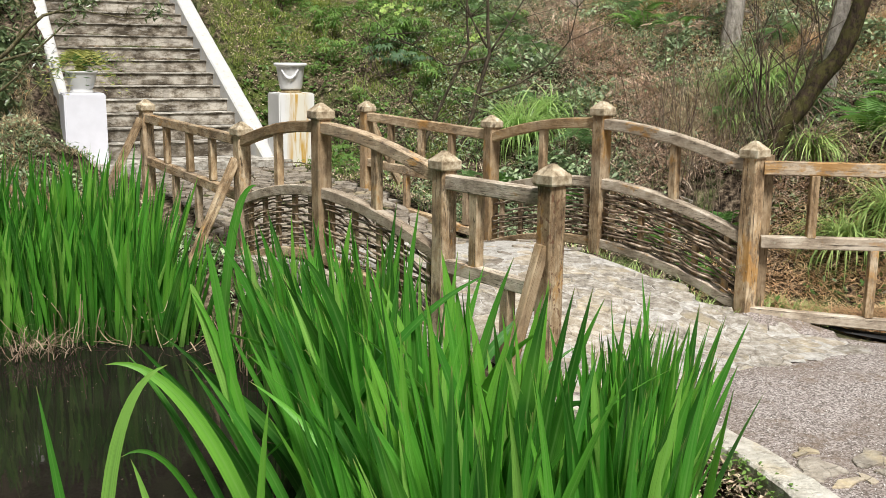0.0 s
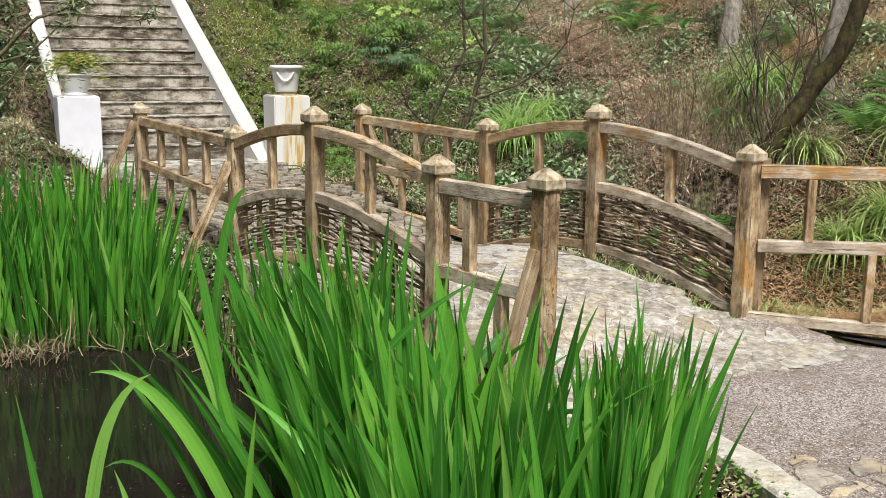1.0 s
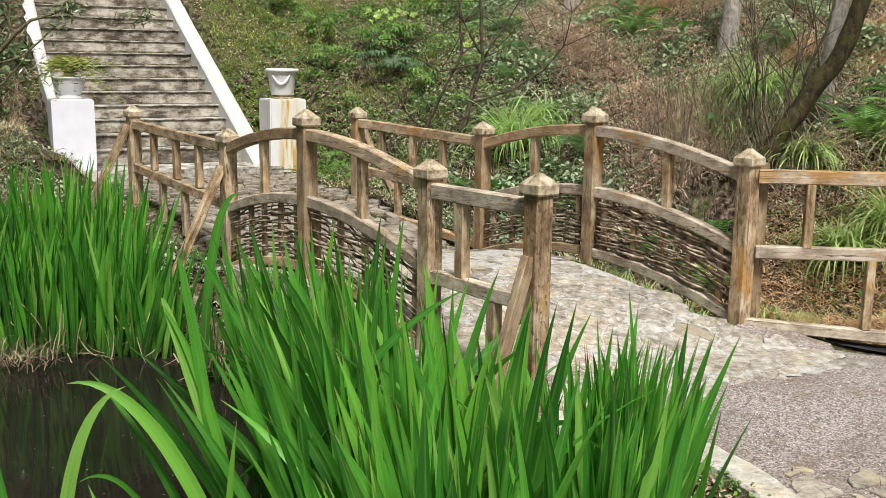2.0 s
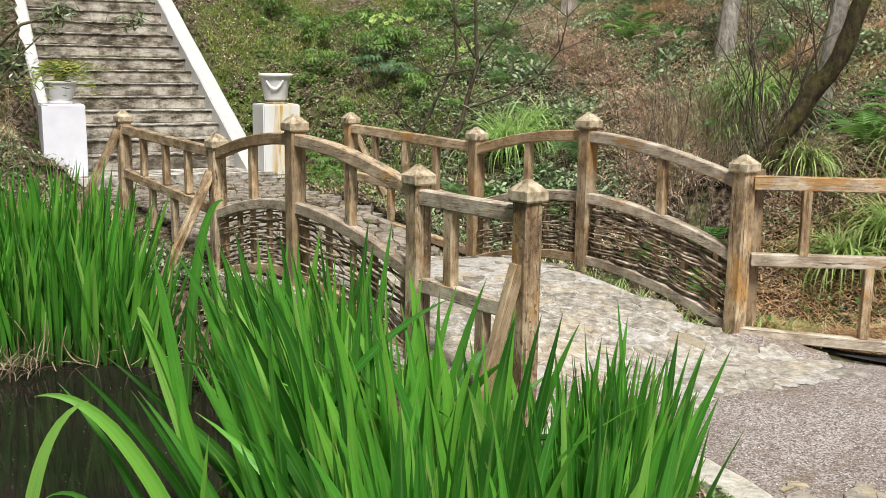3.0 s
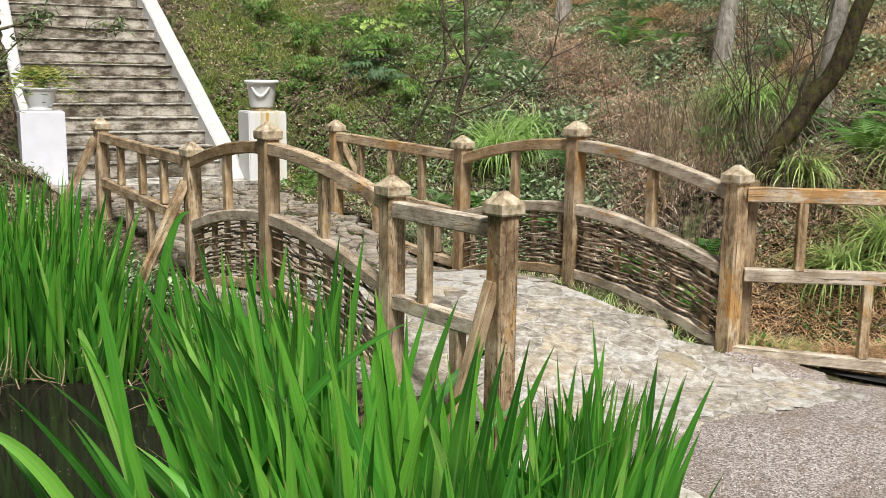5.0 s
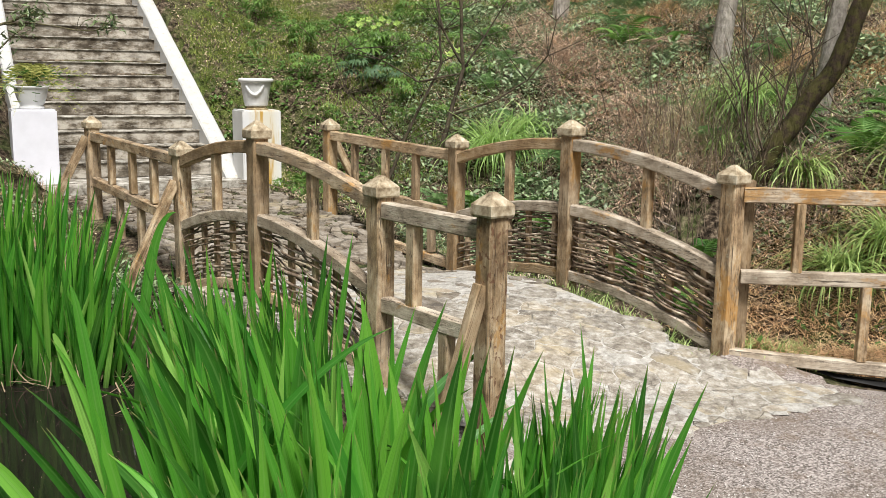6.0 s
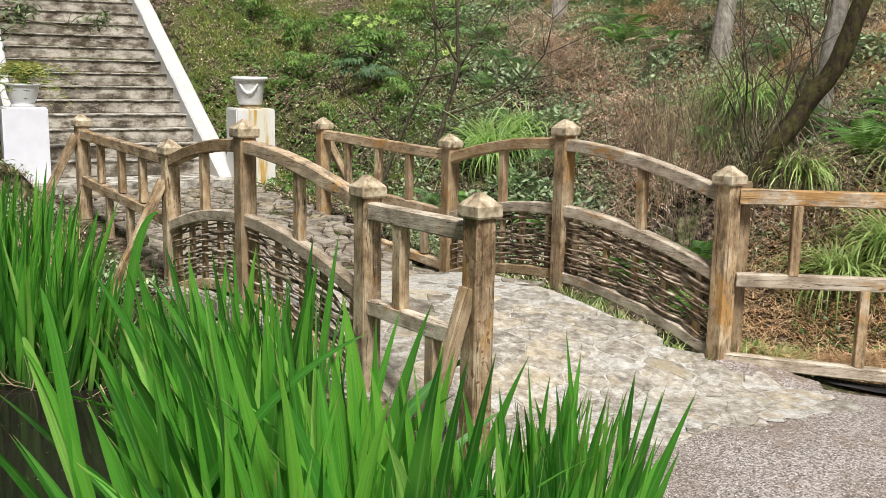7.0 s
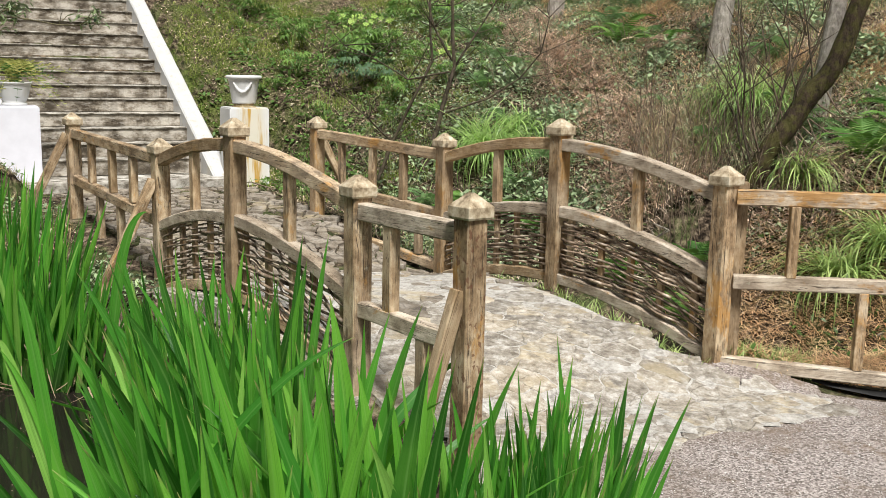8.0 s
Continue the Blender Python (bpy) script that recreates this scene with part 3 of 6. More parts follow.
# ---- bridge railings ----
def cap_mesh(size=0.13):
    h = size / 2
    rings = [(h - 0.02, -0.016), (h - 0.02, -0.012), (h - 0.004, -0.008), (h, 0.0), (h, 0.04), (h - 0.003, 0.044), (0.012, 0.092), (0.006, 0.094)]
    verts, faces = [], []
    for r, z in rings:
        verts += [(-r, -r, z), (r, -r, z), (r, r, z), (-r, r, z)]
    for i in range(len(rings) - 1):
        for j in range(4):
            faces.append((i * 4 + j, i * 4 + (j + 1) % 4, i * 4 + 4 + (j + 1) % 4, i * 4 + 4 + j))
    faces.append((3, 2, 1, 0))
    faces.append(tuple(len(rings) * 4 - 4 + j for j in range(4)))
    return mesh("cap", verts, faces, CAP)


CAP_MESH = cap_mesh()
ROT = math.degrees(math.atan2(ALONG.y, ALONG.x))


def post(parent, xy, base, top, turn=ROT, size=0.1, mat=None):
    """A square post with a low pyramid cap, its apex at top."""
    z0, z1 = base - 0.25, top - 0.088
    r = radians(turn)
    m = axes((xy[0], xy[1], z0), (0, 0, 1), (math.cos(r), math.sin(r), 0))
    ob = part("post", beam_mesh(z1 - z0, size, size, mat, rnd.randrange(9999), 0.007, 8), parent, m)
    part("cap", CAP_MESH, ob, pose(xy[0], xy[1], top - 0.094, rnd.uniform(-1.5, 1.5), rnd.uniform(-1.5, 1.5), turn + rnd.uniform(-3, 3)), "pale pyramid cap with darker end grain")
    return ob


def arch(f, length, i0=0.05, i1=0.05, n=14):
    return [(i0 + (length - i0 - i1) * i / n, f(i0 + (length - i0 - i1) * i / n)) for i in range(n + 1)]


def arched_rail(name, a, b, f, w, h, parent):
    """A rail from post a to post b whose top runs at the height f(distance from a)."""
    a, b = Vector((*a, 0)), Vector((*b, 0))
    L = (b - a).length
    spots = [(s, 0, z - h / 2, 1) for s, z in arch(f, L, 0.046, 0.046)]
    return part(name, sweep("rail", spots, section(w, h, 0.007), WOOD_SILVER if a.x + b.x > 2.5 or name == "middle_rail" else WOOD, wob=0.0012, seed=rnd.randrange(9999)), parent, axes(a, b - a))


def along(a, b, s):
    a, b = Vector((*a, 0)), Vector((*b, 0))
    return a + (b - a).normalized() * s


def upright(name, parent, p, z0, z1, w, d, turn=ROT):
    r = radians(turn)
    return part(name, beam_mesh(z1 - z0, d, w, WOOD_OCHRE if p.x > 1.4 else None, rnd.randrange(9999), 0.004, 4), parent, axes((p.x, p.y, z0), (0, 0, 1), (math.cos(r), math.sin(r), 0)))


def bay(parent, low, high, baluster_at, rows=17, loose=0.9):
    """One bay of the bridge: arched top, middle and bottom rails, a baluster, stakes and woven withies; low end to crown."""
    L = (Vector(high) - Vector(low)).length

    def rise(z0, z1):
        return lambda s: z1 - (z1 - z0) * abs((L - s) / L) ** 1.9

    top, mid, bot = rise(1.015, 1.21), rise(0.575, 0.79), rise(0.135, 0.36)
    arched_rail("top_rail", low, high, top, 0.07, 0.075, parent)
    arched_rail("middle_rail", low, high, mid, 0.07, 0.072, parent)
    arched_rail("bottom_rail", low, high, bot, 0.06, 0.07, parent)
    p = along(low, high, baluster_at)
    upright("baluster", parent, p, mid(baluster_at) - 0.01, top(baluster_at) - 0.072, 0.058, 0.05)
    stakes = [0.14 + (L - 0.28) * i / 4 for i in range(5)]
    for s in stakes:
        p = along(low, high, s + rnd.uniform(-0.02, 0.02))
        upright("stake", parent, p, bot(s) - 0.01, mid(s) - 0.07, 0.04, 0.03)
    a, b = Vector((*low, 0)), Vector((*high, 0))
    frame_m = axes(a, b - a)
    for i in range(rows):
        pts, rad, flip = [], [], (-1) ** i
        thick, phase, sag = rnd.uniform(0.0052, 0.0088), rnd.uniform(0, 6), rnd.uniform(-0.012, 0.012)
        s0, s1 = 0.052 + rnd.uniform(0, 0.02), L - 0.052 - rnd.uniform(0, 0.02)
        steps = 36
        for j in range(steps + 1):
            s = s0 + (s1 - s0) * j / steps
            u = (s - stakes[0]) / (stakes[1] - stakes[0])
            y = flip * 0.026 * math.cos(math.pi * u) + 0.004 * math.sin(phase + 11 * s)
            lo, hi = bot(s) + 0.012, mid(s) - 0.085
            t = (i + 0.5) / rows
            z = lo + (hi - lo) * t + sag + loose * 0.011 * noise.noise((s * 4.0, i * 3.7, phase)) + loose * 0.006 * noise.noise((s * 15.0, i * 1.7, phase))
            pts.append((s, y, min(hi + 0.01, max(lo - 0.004, z))))
            rad.append(thick * (0.75 + 0.5 * abs(math.sin(phase + s * 1.3))))
        if rnd.random() < 0.35:
            # a rod that stops short, its end sprung out of the weave
            k = rnd.randrange(12, 30)
            pts, rad = (pts[:k], rad[:k]) if rnd.random() < 0.5 else (pts[k - 10:], rad[k - 10:])
            pts[-1] = (pts[-1][0], pts[-1][1] - 0.012, pts[-1][2] + rnd.uniform(-0.01, 0.016))
        v, f = tube(pts, rad, 6)
        part("withy", mesh("withy", v, f, WITHY, True), parent, frame_m)


def straight_rail(name, parent, a, za, b, zb, w=0.06, h=0.075, i0=0.045, i1=0.045):
    """A straight rail between posts a and b, tops at za and zb."""
    pa, pb = Vector((*a, za - h / 2)), Vector((*b, zb - h / 2))
    d = (pb - pa).normalized()
    return beam(name, pa + d * i0, pb - d * i1, w, h, parent, (0, 0, 1), "", WOOD_BRIGHT if pb.x > 3 and za > 1 else WOOD_SILVER if pb.x > 3 or pa.y < 5.5 else None)


def strut(parent, xy, z, out, foot, side):
    """A raking strut from the post down and outwards."""
    o = Vector((*xy, 0)) + ACROSS * side * 0.05
    return beam("strut", o + Vector((0, 0, z)), o + ACROSS * side * out + Vector((0, 0, foot)), 0.065, 0.05, parent, ALONG)


def left_railing():
    th = thing("bridge_railing", *LEFT[1], 0, "weathered oak footbridge railing with arched rails and woven hazel panels", "railing", "bridge railings")
    base = [0.0, 0.0, 0.2, 0.08, 0.34]
    tops = [1.144, 1.134, 1.328, 1.134, 1.213]
    for xy, b, t in zip(LEFT, base, tops):
        post(th, xy, b - 0.15, t, mat=WOOD_HEWN if xy == LEFT[0] else None)
    bay(th, LEFT[1], LEFT[2], 0.66)
    bay(th, LEFT[3], LEFT[2], 0.61)
    straight_rail("top_rail", th, LEFT[0], 1.02, LEFT[1], 1.01, 0.065, 0.08)
    straight_rail("middle_rail", th, LEFT[0], 0.56, LEFT[1], 0.55, 0.06, 0.075)
    upright("baluster", th, along(LEFT[0], LEFT[1], 0.56), 0.55, 0.94, 0.065, 0.055)
    upright("baluster", th, along(LEFT[0], LEFT[1], 0.3), 0.0, 0.49, 0.065, 0.055)
    straight_rail("top_rail", th, LEFT[3], 1.03, LEFT[4], 1.085, 0.06, 0.075)
    straight_rail("middle_rail", th, LEFT[3], 0.61, LEFT[4], 0.71, 0.06, 0.075)
    for s in (0.53, 0.98, 1.47):
        upright("baluster", th, along(LEFT[3], LEFT[4], s), 0.62 + 0.045 * s, 0.96 + 0.03 * s, 0.06, 0.05)
    for s in (0.83, 1.3):
        upright("baluster", th, along(LEFT[3], LEFT[4], s), 0.22, 0.56 + 0.045 * s, 0.06, 0.05)
    strut(th, LEFT[0], 0.76, 0.26, -0.05, -1)
    strut(th, LEFT[3], 0.86, 0.46, -0.05, -1)
    strut(th, LEFT[4], 1.04, 0.46, 0.16, -1)


def right_railing():
    th = thing("bridge_railing", *RIGHT[0], 0, "weathered oak footbridge railing with ochre stains and woven hazel panels", "railing", "bridge railings")
    base = [0.0, 0.2, 0.1, 0.25]
    tops = [1.15, 1.332, 1.162, 1.196]
    for xy, b, t in zip(RIGHT, base, tops):
        post(th, xy, b + (0.25 if b == 0.0 else 0.0), t, ROT, 0.1, WOOD_OCHRE)
    bay(th, RIGHT[0], RIGHT[1], 0.61, 25, 1.5)
    bay(th, RIGHT[2], RIGHT[1], 0.64, 18, 1.2)
    straight_rail("top_rail", th, RIGHT[2], 1.04, RIGHT[3], 1.09, 0.06, 0.08)
    straight_rail("middle_rail", th, RIGHT[2], 0.60, RIGHT[3], 0.66, 0.06, 0.075)
    straight_rail("bottom_rail", th, RIGHT[2], 0.20, RIGHT[3], 0.30, 0.06, 0.07)
    for s in (0.51, 0.93, 1.39):
        upright("baluster", th, along(RIGHT[2], RIGHT[3], s), 0.60 + 0.03 * s, 0.97 + 0.03 * s, 0.06, 0.05)
    for s in (0.3, 1.15):
        upright("baluster", th, along(RIGHT[2], RIGHT[3], s), 0.21 + 0.05 * s, 0.53 + 0.03 * s, 0.06, 0.05)
    strut(th, RIGHT[3], 1.0, 0.48, 0.12, 1)


def path_fence():
    end = (3.62, 6.556)
    th = thing("path_fence", *end, 0, "weathered oak post and rail fence with ochre stains beside the path", "fence")
    post(th, end, 0.0, 1.15, -4)
    start = (RIGHT[0][0] + 0.02, RIGHT[0][1] - 0.012)
    for name, z, z_end, h, i0 in (("top_rail", 1.03, 1.03, 0.082, 0.035), ("middle_rail", 0.575, 0.575, 0.075, 0.045), ("bottom_rail", 0.128, 0.015, 0.07, -0.01)):
        straight_rail(name, th, start, z, end, z_end, 0.06, h, i0)
    for s, a, b in ((0.34, 0.57, 0.95), (1.05, 0.57, 0.95), (0.72, 0.085, 0.505), (1.42, 0.045, 0.505)):
        upright("baluster", th, along(start, end, s), a, b, 0.062, 0.05, 86)
    back = Vector((*start, 0)) + Vector((0.085, 0.085, 0))
    upright("half_post", th, back, -0.1, 1.06, 0.07, 0.06, 86)


left_railing()
right_railing()
path_fence()


# ---- bridge body ----
def build_bridge_body():
    """The masonry arch below the paving, skewed like the railings."""
    verts, faces, n = [], [], 24
    for i in range(n + 1):
        s = -0.15 + 2.85 * i / n
        under = max(-0.45, -0.24 - 0.3 * abs((s - 1.27) / 0.95) ** 2.2)
        for v, z in ((0.02, under), (0.02, deck_z(s) + 0.0190), (0.89, deck_z(s) + 0.0190), (0.89, under)):
            p = Vector((-0.001, 5.906, 0)) + ALONG * (s - 0.57 * v) + ACROSS * (1.89 * v)
            verts.append((p.x, p.y, z))
    for i in range(n):
        for j in range(4):
            faces.append((i * 4 + j, i * 4 + (j + 1) % 4, i * 4 + 4 + (j + 1) % 4, i * 4 + 4 + j))
    faces += [(3, 2, 1, 0), tuple(n * 4 + j for j in range(4))]
    whole("bridge_deck", mesh("bridge_deck", verts, faces, MORTAR), pose(0, 0, 0), "low masonry arch carrying the paved footway over the stream", "bridge", kind="structure")


build_bridge_body()


def side_stones():
    """Two courses of pale stone along the pond side of the arch."""
    deck = bpy.data.objects["bridge_deck"]
    own = random.Random(8)
    for course in range(2):
        s = -0.12 + 0.1 * course
        while s < 2.5:
            L = own.uniform(0.16, 0.34)
            top = deck_z(s + L / 2) - 0.005 - 0.14 * course
            o = Vector((-0.001, 5.906, 0)) + ALONG * s - ACROSS * (0.02 + 0.05 * course + own.uniform(0, 0.02))
            me = bevel_box("stone", 0.006, L - 0.006, -0.05, 0.09, top - 0.13, top, FLAG, 0.014)
            part("stone", me, deck, axes((o.x, o.y, 0), ALONG))
            s += L


side_stones()


# ---- stairs ----
def stair_pose(a, b, z):
    o = STAIR_O + SA * a + SB * b
    return pose(o.x, o.y, z, 0, 0, math.degrees(STAIR_A))


RISE, RUN, FIRST, B0 = 0.143, 0.223, 0.665, 0.60
A_L, A_R, SPLAY = -2.36, -0.51, -0.09


def build_stairs():
    o = STAIR_O + SA * -1.5
    st = thing("staircase", o.x, o.y, 0.45, "long flight of stained grey concrete steps up a bank", "stairs", kind="structure")
    part("landing", bevel_box("landing", A_L - 0.1, A_R + 0.25, -0.02, 0.62, 0.30, 0.50, NOSING, 0.015), st, stair_pose(0, 0, 0), "pale concrete slab")
    for i in range(22):
        z, b = FIRST + i * RISE, B0 + i * RUN
        h = RISE if i else FIRST - 0.5
        w = A_R + SPLAY * b - A_L + 0.03
        step = part("step", bevel_box("step", 0, w, 0.012, RUN + 0.05, -h, -0.012, STEP, 0.006), st, stair_pose(A_L, b, z))
        part("tread", bevel_box("tread", 0, w, -0.006 + rnd.uniform(-0.004, 0.004), RUN + 0.04, -0.016, 0.0, NOSING, 0.006), step, stair_pose(A_L, b, z), "pale worn nosing")
    for name, a0, a1, b_start in (("cheek_wall", A_R, A_R + 0.28, 0.22), ("cheek_wall", A_L - 0.2, A_L, 1.27)):
        k = RISE / RUN
        verts, faces, n = [], [], 70
        for i in range(n + 1):
            b = b_start + 5.2 * i / n
            ztop = FIRST + (b - B0) * k + (0.085 if a0 > -2 else 0.07)
            if a0 > -2:
                a0, a1 = A_R + SPLAY * b + 0.015, A_R + SPLAY * b + 0.205
            else:
                a0 = A_L - 0.02 - 0.055 * b
            j = 0.007 * noise.noise((b * 3, a0, 0.5)) 
            verts += [(a0, b, ztop - 0.9), (a0 + j, b, ztop - 0.015), (a0 + 0.015, b, ztop + j), (a1 - 0.015, b, ztop + j), (a1 + j, b, ztop - 0.015), (a1, b, ztop - 0.9)]
        for i in range(n):
            for q in range(6):
                faces.append((i * 6 + q, i * 6 + 6 + q, i * 6 + 6 + (q + 1) % 6, i * 6 + (q + 1) % 6))
        faces += [tuple(range(6)), tuple(n * 6 + q for q in reversed(range(6)))]
        part(name, mesh(name, verts, faces, CHEEK), st, stair_pose(0, 0, 0), "white painted sloping wall with mossy stains")


build_stairs()


def pedestal(a, b, z0, z1, mat, label):
    o = STAIR_O + SA * a + SB * b
    whole("pedestal", bevel_box("pedestal", -0.2, 0.2, -0.2, 0.2, z0 - 1.2, z1 - 1.2, mat, 0.012), pose(o.x, o.y, 1.2, 0, 0, math.degrees(STAIR_A)), label, "pedestal", "pedestals beside the stairs")
    return o


PED_R = pedestal(-0.2, 0.2, 0.40, 1.203, WHITE_RUST, "white painted masonry pedestal with rust streaks below its urn")
q = Vector((-3.604, 10.513, 0)) - STAIR_O
PED_L = pedestal(q.dot(SA) - 0.2, q.dot(SB) + 0.2, 0.36, 1.205, WHITE, "clean white painted masonry pedestal carrying a potted fern")


def swag_urn(o):
    ob = whole("urn", lathe("urn", [(0.105, 0.0), (0.118, 0.012), (0.118, 0.03), (0.125, 0.045), (0.152, 0.235), (0.155, 0.245), (0.175, 0.25), (0.18, 0.262), (0.178, 0.278), (0.165, 0.284), (0.15, 0.282), (0.14, 0.22), (0.02, 0.21)], URN, 36), pose(o.x, o.y, 1.236, 0, 0, 8), "white tapered urn with a moulded garland, standing empty", "urn")
    for k in range(2):
        verts, faces, base = [], [], -math.pi / 2 + k * math.pi
        pts, rad = [], []
        for i in range(33):
            t = -0.62 + 1.24 * i / 32
            z = 0.120 + 0.095 * (t / 0.62) ** 2
            r = 0.125 + 0.027 * (z - 0.045) / 0.19 + 0.004
            pts.append((r * math.cos(base + t), r * math.sin(base + t), z))
            rad.append(0.004 + 0.010 * (1 - (t / 0.62) ** 2) + 0.006 * (i % 2) + 0.003 * (i % 3))
        tube(pts, rad, 6, verts, faces)
        part("garland", mesh("garland", verts, faces, URN, True), ob, pose(o.x, o.y, 1.236, 0, 0, 8), "moulded garland in relief")
    whole("urn_plinth", lathe("urn_plinth", [(0.118, 0.0), (0.12, 0.008), (0.104, 0.016), (0.10, 0.028), (0.112, 0.034)], RUST, 24), pose(o.x, o.y, 1.203), "thin rust-stained round plinth under the urn", "plinth")


def frond_mesh(length, width, arch_h, mat, n=14, fall=0.9):
    """A fern frond along local x with paired leaflets."""
    verts, faces = [], []
    for i in range(n):
        t = (i + 0.5) / n
        x = length * t
        z = arch_h * math.sin(math.pi * min(1, t * 0.95)) - arch_h * fall * t * t
        w = width * math.sin(math.pi * (0.12 + 0.86 * t)) ** 0.8
        for sd in (-1, 1):
            k = len(verts)
            dx = length / n * 0.36
            verts += [(x - dx, 0, z), (x + dx, 0, z), (x + w * 0.35 + dx * 0.5, sd * w * 0.7, z - 0.1 * w), (x + w * 0.45, sd * w, z - 0.28 * w)]
            faces.append((k, k + 1, k + 2, k + 3) if sd > 0 else (k + 3, k + 2, k + 1, k))
    pts = [(length * i / 10, 0, arch_h * math.sin(math.pi * min(1, 0.095 * i)) - arch_h * fall * (i / 10) ** 2 - 0.001) for i in range(11)]
    tube(pts, [0.0035 * (1 - 0.08 * i) for i in range(11)], 4, verts, faces)
    return mesh("frond", verts, faces, mat)


def fern_urn(o):
    ob = whole("urn", lathe("urn", [(0.112, 0.0), (0.115, 0.022), (0.10, 0.032), (0.112, 0.05), (0.135, 0.11), (0.148, 0.17), (0.152, 0.195), (0.165, 0.205), (0.162, 0.22), (0.142, 0.22), (0.13, 0.18), (0.02, 0.17)], URN, 32), pose(o.x, o.y, 1.205), "white rounded urn planted with a fern", "urn")
    th = thing("potted_fern", o.x, o.y, 1.37, "yellow-green fern arching out of a white urn", "fern")
    made = [frond_mesh(0.31, 0.10, 0.24, YELLOW_FERN, 15, 2.3), frond_mesh(0.26, 0.09, 0.20, FERN, 13, 2.1), frond_mesh(0.29, 0.095, 0.22, YELLOW_FERN, 14, 2.2)]
    for i in range(36):
        part("frond", made[i % 3], th, pose(o.x + rnd.uniform(-0.04, 0.04), o.y + rnd.uniform(-0.04, 0.04), 1.42, rnd.uniform(-15, 15), rnd.uniform(-72, -22), i * 360 / 30 + rnd.uniform(-12, 12)))


swag_urn(PED_R)
fern_urn(PED_L)


# ---- irises ----
def blade_mesh(name, spine, width, face, mat, n=14, fold=0.17):
    """A sword leaf along spine(t), t from 0 to 1, its flat side towards face."""
    verts, faces = [], []
    for i in range(n + 1):
        t = i / n
        p = Vector(spine(t))
        d = (Vector(spine(min(1, t + 0.02))) - Vector(spine(max(0, t - 0.02)))).normalized()
        side = d.cross(Vector(face)).normalized()
        flat = side.cross(d)
        w = width * 0.5 * (0.88 + 0.3 * t if t < 0.4 else max(0.02, 1 - ((t - 0.4) / 0.6) ** 1.75))
        verts += [tuple(p - side * w), tuple(p - flat * w * fold * 2), tuple(p + side * w)]
    for i in range(n):
        a = i * 3
        faces += [(a, a + 1, a + 4, a + 3), (a + 1, a + 2, a + 5, a + 4)]
    me = mesh(name, verts, faces, mat, True)
    at = me.uv_layers.new(name="blade").data
    for loop in me.loops:
        at[loop.index].uv = ((loop.vertex_index % 3) / 2, (loop.vertex_index // 3) / n)
    return me


def bent(length, lean, droop, kink=0.0):
    """A spine that leans by lean and bends over by droop, in radians, towards local x."""
    pts, x, z, n = [(0, 0, 0)], 0.0, 0.0, 24
    for i in range(n):
        t = (i + 0.5) / n
        a = lean + droop * t * t + kink * smooth01((t - 0.62) / 0.12)
        x += length / n * math.sin(a)
        z += length / n * math.cos(a)
        pts.append((x, 0, z))

    def spine(t):
        u = t * n
        i = min(n - 1, int(u))
        return Vector(pts[i]).lerp(Vector(pts[i + 1]), u - i)

    return spine


BLADES = []
for i in range(30):
    kind = i % 10
    lean, droop = rnd.uniform(-0.04, 0.05), rnd.uniform(0.0, 0.24)
    kink = 0.0
    if kind in (7, 8):
        lean, droop = rnd.uniform(0.0, 0.2), rnd.uniform(0.7, 1.5)
    if kind == 9:
        kink, droop = rnd.uniform(1.4, 2.2), 0.3
    turn = rnd.uniform(-0.9, 0.9) + (math.pi / 2 if kind < 7 else 0.0)
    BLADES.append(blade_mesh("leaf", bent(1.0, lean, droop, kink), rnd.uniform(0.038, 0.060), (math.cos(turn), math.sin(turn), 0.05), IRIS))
DEAD = [blade_mesh("dead_leaf", bent(0.34, rnd.uniform(0.0, 0.4), rnd.uniform(-2.0, 2.2)), 0.009, (1, rnd.uniform(-1, 1), 0.1), IRIS_DEAD, 9, 0.3) for i in range(8)]


STRAIGHT = [b for i, b in enumerate(BLADES) if i % 10 < 7]


